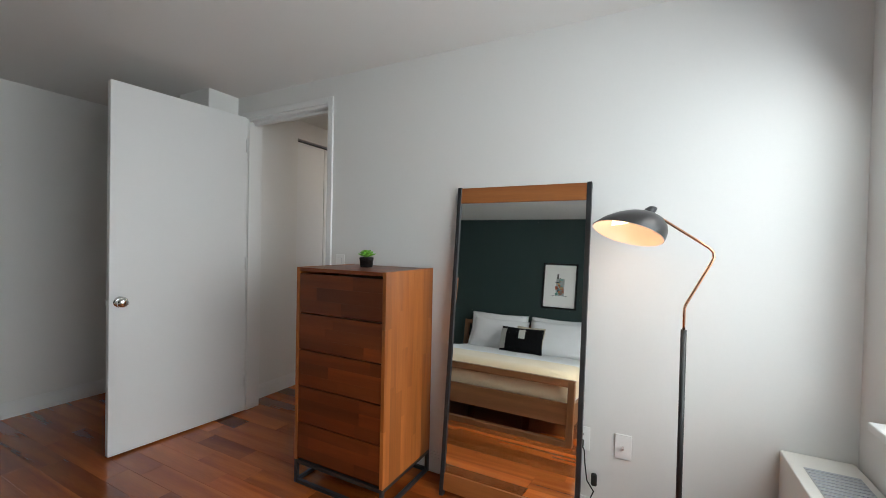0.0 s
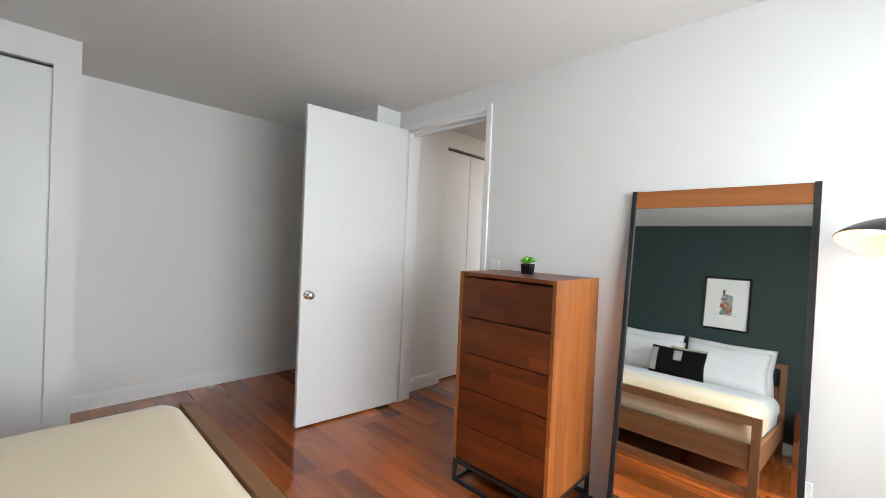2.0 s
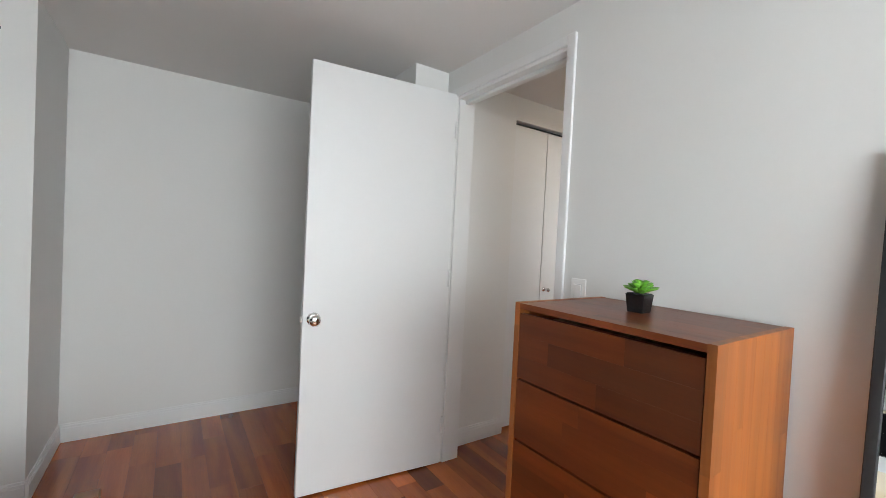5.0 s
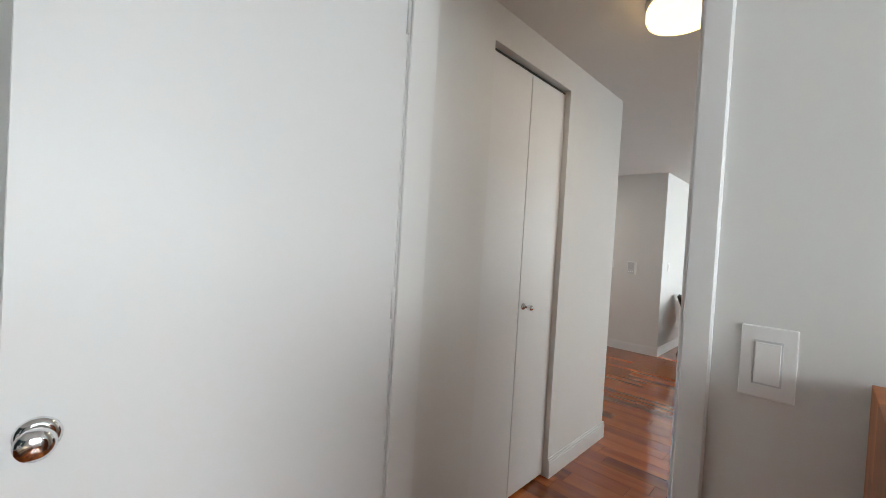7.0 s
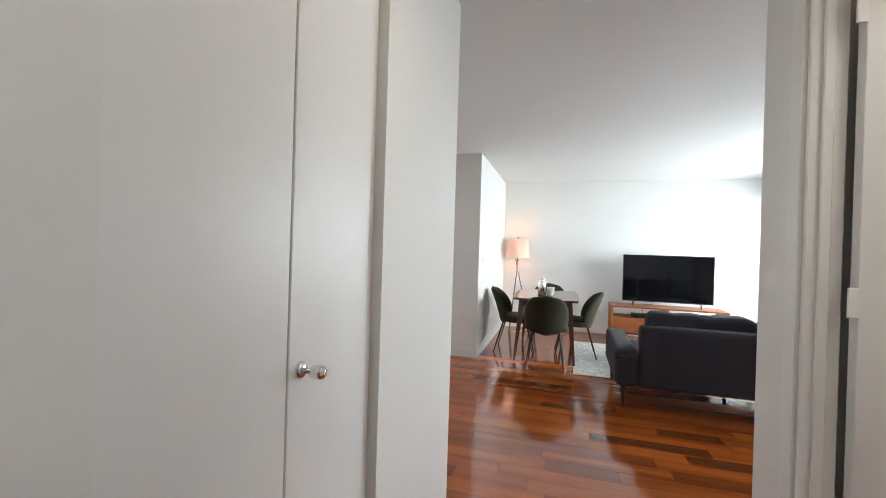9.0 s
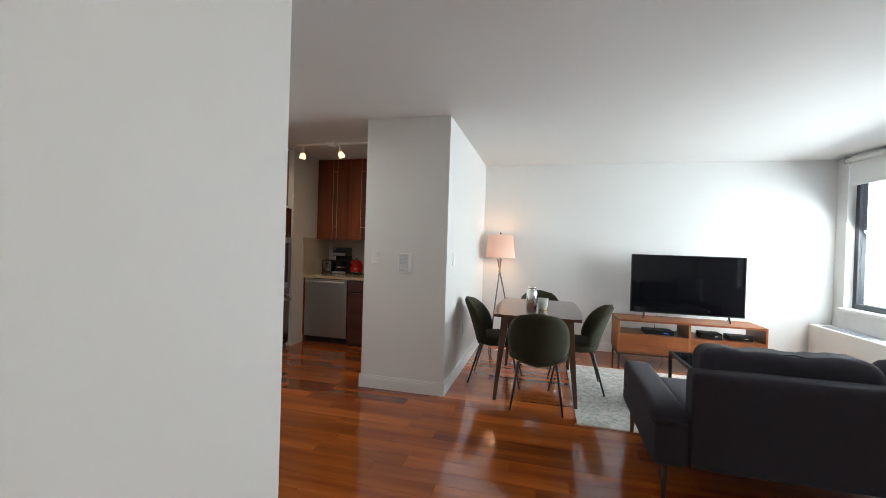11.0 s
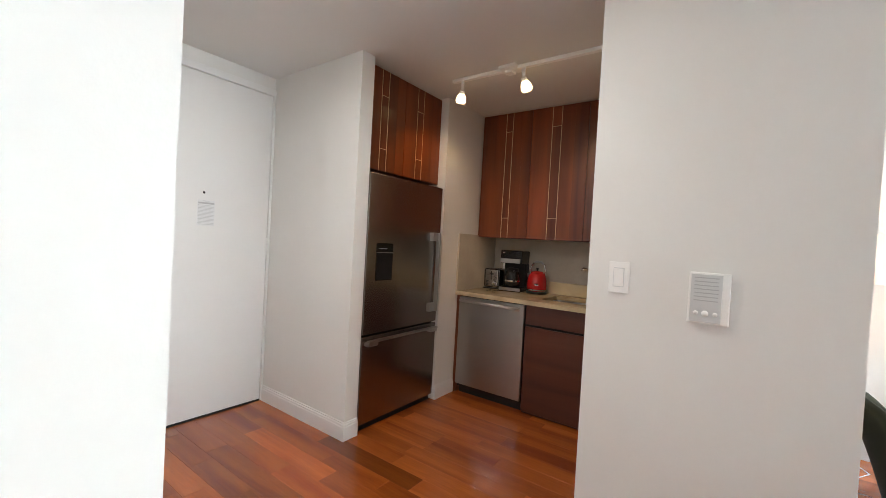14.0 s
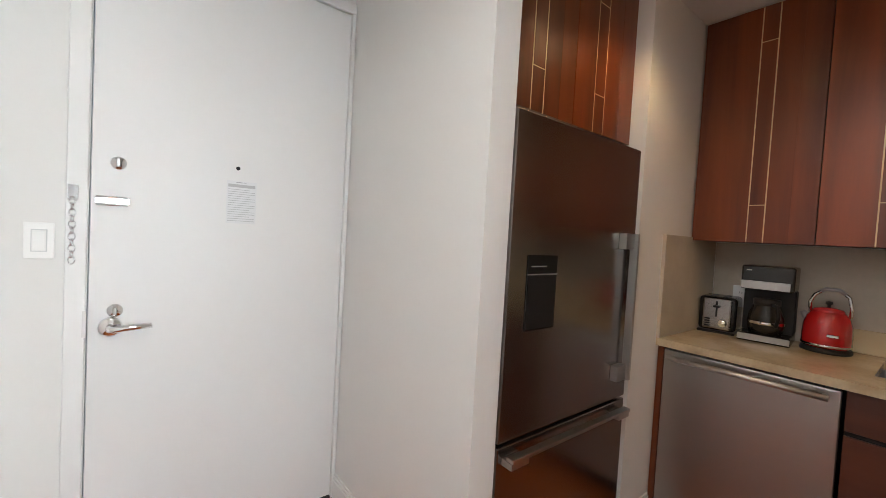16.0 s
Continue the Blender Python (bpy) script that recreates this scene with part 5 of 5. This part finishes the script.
SX0, SX1, SY0, SY1 = -1.985, -1.50, 6.43, 6.78
top = thing("worktop", (-2.0, 6.57, 0.84), "polished beige stone worktop with a cut-out sink", "worktop")
bm = bmesh.new()
x0, x1, y0, y1 = -0.677, 0.69, -0.327, 0.322
loops = []
for z in (0.0, 0.034):
    for a, b, c, d in ((x0, x1, y0, y1), (SX0 + 2.0, SX1 + 2.0, SY0 - 6.57, SY1 - 6.57)):
        loops.append([bm.verts.new(p) for p in ((a, c, z), (b, c, z), (b, d, z), (a, d, z))])
for p, q in ((0, 1), (2, 3), (0, 2), (1, 3)):
    for i in range(4):
        j = (i + 1) % 4
        bm.faces.new((loops[p][i], loops[p][j], loops[q][j], loops[q][i]))
bmesh.ops.recalc_face_normals(bm, faces=bm.faces)
part("slab", bm, STONE, top)
part("upstand", boxed(-0.10, 0.69, 0.305, 0.3215, 0.0345, 0.14, 0.002), CREAM_STONE, top, "cream stone upstand behind the sink")
sink = thing("sink", (-1.7425, 6.605, 0.84), "stainless steel undermount sink", "sink")
bm = bmesh.new()
w, d = (SX1 - SX0) / 2, (SY1 - SY0) / 2
rim = [bm.verts.new((a * w, c * d, -0.0005)) for a, c in ((-1, -1), (1, -1), (1, 1), (-1, 1))]
low = [bm.verts.new((a * w * 0.95, c * d * 0.93, -0.17)) for a, c in ((-1, -1), (1, -1), (1, 1), (-1, 1))]
for i in range(4):
    bm.faces.new((rim[i], rim[(i + 1) % 4], low[(i + 1) % 4], low[i]))
bm.faces.new(low)
bmesh.ops.solidify(bm, geom=bm.faces, thickness=-0.002)
part("bowl", bm, NICKEL, sink)
part("drain", lathed([(0.0, -0.168), (0.04, -0.168), (0.045, -0.165), (0.0, -0.164)], closed=False), CHROME, sink)
tap = thing("faucet", (-1.665, 6.84, 0.874), "chrome pull-out kitchen faucet with side lever", "faucet")
part("body", lathed([(0.0, 0), (0.028, 0), (0.028, 0.008), (0.022, 0.012), (0.021, 0.23), (0.023, 0.235), (0.023, 0.285), (0.0, 0.287)], sides=24, closed=False), CHROME, tap)
part("spout", tubed([(-0.01, -0.015, 0.20), (-0.07, -0.09, 0.245), (-0.09, -0.115, 0.25), (-0.096, -0.122, 0.232)], [0.013, 0.013, 0.016, 0.016], 14), CHROME, tap)
part("lever", tubed([(0.0, 0.0, 0.285), (-0.012, -0.008, 0.30), (-0.05, -0.04, 0.312)], [0.007, 0.006, 0.004], 10), CHROME, tap)
rack = thing("dish_rack", (-1.42, 6.54, 0.875), "small wire dish rack beside the sink", "dish rack")
for z in (0.004, 0.032):
    part("ring", tubed([(-0.06, -0.05, z), (0.06, -0.05, z), (0.06, 0.05, z), (-0.06, 0.05, z), (-0.06, -0.05, z)], 0.002, 6), CHROME, rack)
for k in range(7):
    part("wire", tubed([(-0.06 + 0.02 * k, -0.05, 0.032), (-0.06 + 0.02 * k, -0.05, 0.004), (-0.06 + 0.02 * k, 0.05, 0.004), (-0.06 + 0.02 * k, 0.05, 0.032)], 0.0013, 6), CHROME, rack)

# splashback slabs
setting("splashback", boxed(-2.662, -1.33, 6.884, 6.8995, 0.8745, 1.345), SPLASH, "grey-beige stone splashback slab")
setting("splashback_side", boxed(-2.6798, -2.664, 6.245, 6.8835, 0.8745, 1.362), SPLASH, "grey-beige stone splashback slab on the side wall")
setting("splashback_end", boxed(-1.3295, -1.3105, 6.2, 6.8995, 0.8745, 1.365), CREAM_STONE, "cream stone slab beside the stove")
wall_plate("power_outlet", (-2.53, 6.884, 1.06), "-y", "white outlet plate on the stone splashback", "outlet", "outlet")

# toaster, coffee maker, kettle
toaster = thing("toaster", (-2.575, 6.70, 0.8745), "brushed steel and black two-slot toaster", "toaster", turn=8)
part("shell", boxed(-0.082, 0.082, -0.02, 0.17, 0.012, 0.186, 0.018, 3), BLACK_GLOSS, toaster)
part("front", boxed(-0.062, 0.062, -0.034, -0.0205, 0.02, 0.178, 0.008, 2), DARK_STEEL, toaster)
part("base", boxed(-0.082, 0.082, -0.036, 0.168, 0, 0.0118, 0.003), BLACK_MATT, toaster)
part("lever_slot", boxed(-0.004, 0.004, -0.0355, -0.0342, 0.085, 0.165), BLACK_MATT, toaster)
part("lever", boxed(-0.015, 0.015, -0.05, -0.0357, 0.132, 0.144, 0.003), BLACK_MATT, toaster)
part("dial", turned(lathed([(0.0, 0), (0.02, 0), (0.018, 0.012), (0.0, 0.013)], sides=20, closed=False), pose(0.028, -0.0345, 0.055, 90)), CHROME, toaster)
for k in range(4):
    part("button", boxed(-0.05, -0.026, -0.037, -0.0345, 0.032 + 0.012 * k, 0.039 + 0.012 * k, 0.001), BLACK_MATT, toaster)
for x in (-0.028, 0.028):
    part("bread_slot", boxed(x - 0.011, x + 0.011, 0.01, 0.13, 0.1862, 0.1872), BLACK_MATT, toaster)

coffee_maker = thing("coffee_maker", (-2.375, 6.72, 0.8745), "black and steel drip coffee maker with glass carafe", "coffee maker", turn=6)
part("base", boxed(-0.10, 0.10, -0.09, 0.13, 0, 0.04, 0.006, 2), BLACK_GLOSS, coffee_maker)
part("base_band", boxed(-0.098, 0.098, -0.0935, -0.0902, 0.008, 0.036, 0.001), STEEL, coffee_maker)
part("tower", boxed(-0.10, 0.10, 0.03, 0.13, 0.0402, 0.25, 0.004), BLACK_MATT, coffee_maker)
part("brew_head", boxed(-0.10, 0.10, -0.085, 0.13, 0.2502, 0.365, 0.008, 2), BLACK_GLOSS, coffee_maker)
part("steel_band", boxed(-0.098, 0.085, -0.0895, -0.0852, 0.254, 0.292, 0.001), STEEL, coffee_maker)
part("mark", boxed(-0.08, -0.06, -0.0862, -0.0852, 0.34, 0.346), NICKEL, coffee_maker)
carafe = part("carafe", lathed([(0.0, 0.042), (0.062, 0.042), (0.072, 0.075), (0.07, 0.13), (0.052, 0.175), (0.05, 0.19)], (0, -0.028, 0), 28, False), CARAFE, coffee_maker, "smoked glass carafe")
part("collar", lathed([(0.0515, 0.176), (0.054, 0.178), (0.054, 0.205), (0.0, 0.212)], (0, -0.028, 0), 28, False), BLACK_MATT, carafe)
part("handle", tubed([(0.03, -0.075, 0.185), (0.05, -0.112, 0.18), (0.055, -0.118, 0.13), (0.045, -0.10, 0.085)], 0.008, 10), BLACK_MATT, carafe)
part("steel_ring", lathed([(0.0722, 0.088), (0.0735, 0.09), (0.0735, 0.10), (0.0722, 0.102)], (0, -0.028, 0), 28, False), CHROME, carafe)

kettle = thing("electric_kettle", (-2.165, 6.76, 0.8745), "glossy red electric kettle with black base", "kettle")
part("power_base", lathed([(0.0, 0), (0.088, 0), (0.09, 0.006), (0.086, 0.02), (0.0, 0.022)], sides=32, closed=False), BLACK_MATT, kettle)
kbody = part("body", lathed([(0.0, 0.0225), (0.082, 0.0225), (0.086, 0.035), (0.086, 0.075), (0.083, 0.12), (0.074, 0.155), (0.058, 0.178)], sides=36, closed=False), RED, kettle)
part("lid", lathed([(0.055, 0.178), (0.057, 0.182), (0.05, 0.192), (0.02, 0.199), (0.0, 0.2)], sides=32, closed=False), RED, kbody)
part("lid_knob", lathed([(0.006, 0.199), (0.006, 0.208), (0.013, 0.214), (0.012, 0.224), (0.0, 0.227)], sides=16, closed=False), BLACK_MATT, kbody)
part("handle", tubed([(-0.062, 0, 0.172), (-0.064, 0, 0.215), (-0.050, 0, 0.250), (-0.018, 0, 0.278), (0.03, 0, 0.278), (0.064, 0, 0.25), (0.074, 0, 0.20), (0.072, 0, 0.16)], 0.0075, 12), CHROME, kbody)
part("grip", tubed([(-0.03, 0, 0.269), (-0.016, 0, 0.279), (0.03, 0, 0.279), (0.052, 0, 0.262)], 0.009, 12), STEEL, kbody)
part("spout", tubed([(-0.066, 0, 0.135), (-0.08, 0, 0.155), (-0.088, 0, 0.168)], [0.018, 0.014, 0.011], 14), STEEL, kbody)
part("badge", boxed(0.01, 0.05, -0.0855, -0.079, 0.075, 0.088, 0.002), CHROME, kbody)
part("trim_ring", lathed([(0.0865, 0.028), (0.0878, 0.03), (0.0878, 0.036), (0.0865, 0.038)], sides=36, closed=False), CHROME, kbody)

# stove in its niche, front towards the fridge
stove = thing("stove", (-1.235, 5.70, 0), "black and steel cooking range set in a niche", "stove", turn=-90)
part("body", boxed(-0.40, 0.40, 0.0, 0.58, 0.0, 0.89), BLACK_MATT, stove)
part("oven_door", boxed(-0.39, 0.39, -0.035, -0.0005, 0.18, 0.76, 0.005), STEEL, stove)
part("oven_window", boxed(-0.26, 0.26, -0.037, -0.0352, 0.30, 0.62), BLACK_GLOSS, stove)
part("drawer", boxed(-0.39, 0.39, -0.03, -0.0005, 0.03, 0.165, 0.004), STEEL, stove)
part("control_panel", boxed(-0.395, 0.395, -0.03, -0.0005, 0.775, 0.885, 0.004), BLACK_GLOSS, stove)
part("handle", tubed([(-0.34, -0.075, 0.715), (0.34, -0.075, 0.715)], 0.012, 12), NICKEL, stove)
for x in (-0.32, 0.32):
    part("handle_post", tubed([(x, -0.036, 0.715), (x, -0.074, 0.715)], 0.009, 10), NICKEL, stove)
for x in (-0.3, -0.18, 0.18, 0.3):
    part("knob", turned(lathed([(0.0, 0), (0.022, 0), (0.019, 0.024), (0.0, 0.026)], sides=18, closed=False), pose(x, -0.031, 0.83, 90)), NICKEL, stove)
part("cooktop", boxed(-0.40, 0.40, 0.0, 0.58, 0.8902, 0.902, 0.003), BLACK_GLOSS, stove)

# track light
track = thing("track_light", (-1.88, 5.745, H), "white ceiling track with three lit glass spots", "track light")
part("rail", boxed(-0.58, 0.66, -0.017, 0.017, -0.022, -0.0005, 0.002), PLASTIC, track)
part("canopy", boxed(-0.19, -0.07, -0.06, 0.06, -0.02, -0.0004, 0.003), PLASTIC, track)
part("feed", boxed(-0.155, -0.105, -0.03, 0.03, -0.042, -0.0225, 0.003), PLASTIC, track)
for x, aim in ((-0.50, (-0.25, 0.15)), (-0.035, (0.30, 0.25)), (0.52, (-0.1, 0.3))):
    head = part("spot_head", tubed([(x, 0, -0.0225), (x, 0, -0.085)], 0.011, 10), PLASTIC, track)
    m = Matrix.Translation((x, 0, -0.087)) @ Vector((0, 0, -1)).rotation_difference(Vector((aim[0], aim[1], -1))).to_matrix().to_4x4()
    part("socket", turned(lathed([(0.0, 0.0), (0.018, -0.001), (0.02, -0.02), (0.0, -0.02)], sides=18, closed=False), m), PLASTIC, head)
    part("glass_shade", turned(lathed([(0.021, -0.021), (0.032, -0.04), (0.037, -0.07), (0.030, -0.085), (0.0, -0.089)], sides=22, closed=False), m), FROST, head, "lit frosted glass shade")
    at = (-1.88 + x + aim[0] * 0.13, 5.745 + aim[1] * 0.13, H - 0.20)
    lamp("track_spot_light", "SPOT", look(at, (at[0] + aim[0] * 1.0, at[1] + aim[1] * 1.0, at[2] - 1)), 3.4, (1.0, 0.63, 0.31), radius=0.03, cone=130)


def ceiling_lamp(x, y, label, power, tint=SOFT_WARM):
    ob = thing("ceiling_light", (x, y, H), label, "ceiling light", "round ceiling lights")
    part("pan", lathed([(0.0, -0.001), (0.14, -0.001), (0.14, -0.026), (0.132, -0.03), (0.0, -0.03)], sides=40, closed=False), NICKEL, ob, "satin metal pan")
    part("diffuser", lathed([(0.131, -0.031), (0.134, -0.04), (0.134, -0.075), (0.126, -0.092), (0.1, -0.098), (0.0, -0.10)], sides=40, closed=False), CEILING_GLASS, ob, "lit opal glass diffuser")
    lamp("ceiling_light_glow", "AREA", look((x, y, H - 0.103), (x, y, 0)), power, tint, size=(0.22, 0.22))


ceiling_lamp(0.62, 1.06, "round opal ceiling light in the hall, lit", 2.0, (1.0, 0.92, 0.82))
ceiling_lamp(-1.965, 4.262, "round opal ceiling light near the entry, lit", 7.5, (1.0, 0.98, 0.94))
ceiling_lamp(1.95, 1.1, "round opal ceiling light in the bathroom, lit", 5, (1.0, 0.93, 0.84))

# entry door and its fittings
entry = new("door_5")
tagged(entry, "white flush steel entry door, shut", kind="structure")
entry.matrix_world = pose(-3.64, 4.167, 0, 0, 0, 90)
# local x runs along the door, -y is into the room
part("leaf", boxed(0.0015, 0.9, -0.006, 0.04, 0.012, 2.297, 0.0015), DOOR, entry)
# dark strip painted as the shade under the entry door
part("threshold", boxed(0, 0.92, -0.012, 0.05, 0, 0.009), DARK_GAP, entry)
for z in (0.30, 1.18, 2.12):
    part("hinge", tubed([(0.906, -0.012, z - 0.055), (0.906, -0.012, z + 0.055)], 0.008, 10), TRIM, entry)
handle = part("lever_rose", turned(lathed([(0.0, 0), (0.034, 0), (0.034, 0.006), (0.028, 0.012), (0.0, 0.013)], closed=False), pose(0.062, -0.006, 0.918, 90)), CHROME, entry)
part("lever", tubed([(0.062, -0.018, 0.918), (0.062, -0.055, 0.918), (0.072, -0.062, 0.918), (0.13, -0.062, 0.922), (0.178, -0.058, 0.924)], [0.012, 0.012, 0.012, 0.011, 0.009], 12), CHROME, handle)
for z in (0.974, 1.487):
    bolt = part("deadbolt", turned(lathed([(0.0, 0), (0.023, 0), (0.022, 0.006), (0.0, 0.007)], sides=24, closed=False), pose(0.073, -0.006, z, 90)), CHROME, entry)
    part("thumb_turn", boxed(0.067, 0.079, -0.026, -0.013, z - 0.014, z + 0.014, 0.003), STEEL, bolt)
guard = part("chain_slide", boxed(0.012, 0.105, -0.0085, -0.0062, 1.345, 1.366, 0.001), CHROME, entry)
for z in (1.341, 1.368):
    part("slide_rail", tubed([(0.016, -0.012, z), (0.10, -0.012, z)], 0.004, 8), CHROME, guard)
part("peephole", turned(lathed([(0.0, 0), (0.008, 0), (0.007, 0.003), (0.0, 0.003)], sides=16, closed=False), pose(0.447, -0.006, 1.523, 90)), BLACK_MATT, entry)
stop = part("kick_stop_plate", turned(lathed([(0.0, 0), (0.026, 0), (0.024, 0.007), (0.0, 0.008)], sides=20, closed=False), pose(0.155, -0.006, 0.052, 90)), NICKEL, entry)
part("kick_stop", tubed([(0.155, -0.012, 0.052), (0.165, -0.05, 0.035), (0.168, -0.06, 0.012)], [0.008, 0.008, 0.010], 10), NICKEL, stop)
strike = part("strike_plate", boxed(-0.012, -0.001, -0.02, -0.0185, 0.89, 0.98), NICKEL, entry)
NOTICE_PAPER = material("notice_paper", (0.70, 0.71, 0.73), 0.7, spread=0.03)
notice = thing("notice_sheet", (-3.634, 4.63, 1.387), "white printed notice sheet taped to the door", "notice", turn=90)
part("sheet", boxed(-0.055, 0.055, -0.0018, -0.0003, -0.085, 0.085), NOTICE_PAPER, notice)
part("title_bar", boxed(-0.022, 0.016, -0.0026, -0.0019, 0.079, 0.081), INK, notice)
part("heading_bar", boxed(-0.05, 0.05, -0.0026, -0.0019, 0.06, 0.072), GREY_PLASTIC, notice)
for k in range(15):
    part("text_line", boxed(-0.05, 0.05 - 0.02 * ((k * 7) % 3 == 0), -0.0026, -0.0019, 0.050 - k * 0.009, 0.0522 - k * 0.009), GREY_PLASTIC, notice)
chain = thing("door_chain", (-3.622, 4.126, 1.14), "chrome security chain hanging on the door frame", "door chain", turn=90)
part("anchor", boxed(-0.014, 0.014, -0.008, 0, 0.21, 0.26, 0.002), CHROME, chain)
for k in range(11):
    a = k * 0.0195
    r = [(0.0085 * math.cos(t), 0.013 * math.sin(t)) for t in (2 * math.pi * i / 10 for i in range(11))]
    flat = k % 2 == 0
    part("link", tubed([((u if flat else u * 0.3), -0.009 + (0 if flat else u * 0.7), 0.215 - a - 0.008 + v) for u, v in r], 0.002, 6, False), CHROME, chain)
wall_plate("light_switch", (-3.64, 4.048, 1.213), "+x", "white rocker light switch beside the entry door", "light switch", "rocker")

# ---- floor boards, last: the setting's pieces ----
floor = setting("floor", boxed(-3.8, 3.82, -3.95, 7.36, -0.10, -0.006), UNDERLAY, "glossy reddish-brown hardwood plank floor")
board_rng = random.Random(11)
BOARD = 0.124
boards = []
row = 0
y = -3.95
while y < 7.3:
    x = -3.78 - board_rng.random() * 0.9
    while x < 3.62:
        length = board_rng.choice((0.42, 0.6, 0.75, 0.95, 1.15))
        boards.append((max(x, -3.78), min(x + length, 3.64), y))
        x += length
    y += BOARD
    row += 1


def near(b):
    """Boards in the stretches of floor that the walk passes closest to."""
    cx, cy = (b[0] + b[1]) / 2, b[2]
    return (0.0 < cx < 2.2 and -1.65 < cy < 0.1) or (0.0 < cx < 1.2 and 0.1 < cy < 2.2) or (-1.2 < cx < 1.2 and 2.2 < cy < 5.0) or (-3.6 < cx < -1.2 and 3.5 < cy < 6.3)


board_meshes = {}
rest = bmesh.new()
GAP = 0.0004
singles = 0
for x0, x1, y in boards:
    if x1 - x0 < 0.02:
        continue
    if singles < 300 and near((x0, x1, y)):
        size = round(x1 - x0, 3)
        if size not in board_meshes:
            board_meshes[size] = mesh_of("plank", boxed(-size / 2 + GAP, size / 2 - GAP, GAP, BOARD - GAP, -0.008, 0, 0.0006), PLANK)
        ob = new("plank", board_meshes[size])
        ob.location = ((x0 + x1) / 2, y, board_rng.uniform(-0.0003, 0.0003))
        ob.parent = floor
        singles += 1
    else:
        v = [rest.verts.new(c) for c in ((x0 + GAP, y + GAP, 0), (x1 - GAP, y + GAP, 0), (x1 - GAP, y + BOARD - GAP, 0), (x0 + GAP, y + BOARD - GAP, 0),
                                         (x0 + GAP, y + GAP, -0.008), (x1 - GAP, y + GAP, -0.008), (x1 - GAP, y + BOARD - GAP, -0.008), (x0 + GAP, y + BOARD - GAP, -0.008))]
        rest.faces.new(v[:4])
        for a, c in ((0, 1), (1, 2), (2, 3), (3, 0)):
            rest.faces.new((v[c], v[a], v[a + 4], v[c + 4]))
data = bpy.data.meshes.new("planks")
rest.to_mesh(data)
rest.free()
data.materials.append(PLANKS)
ob = new("planks", data)
ob.parent = floor
tagged(ob, kind="stuff")
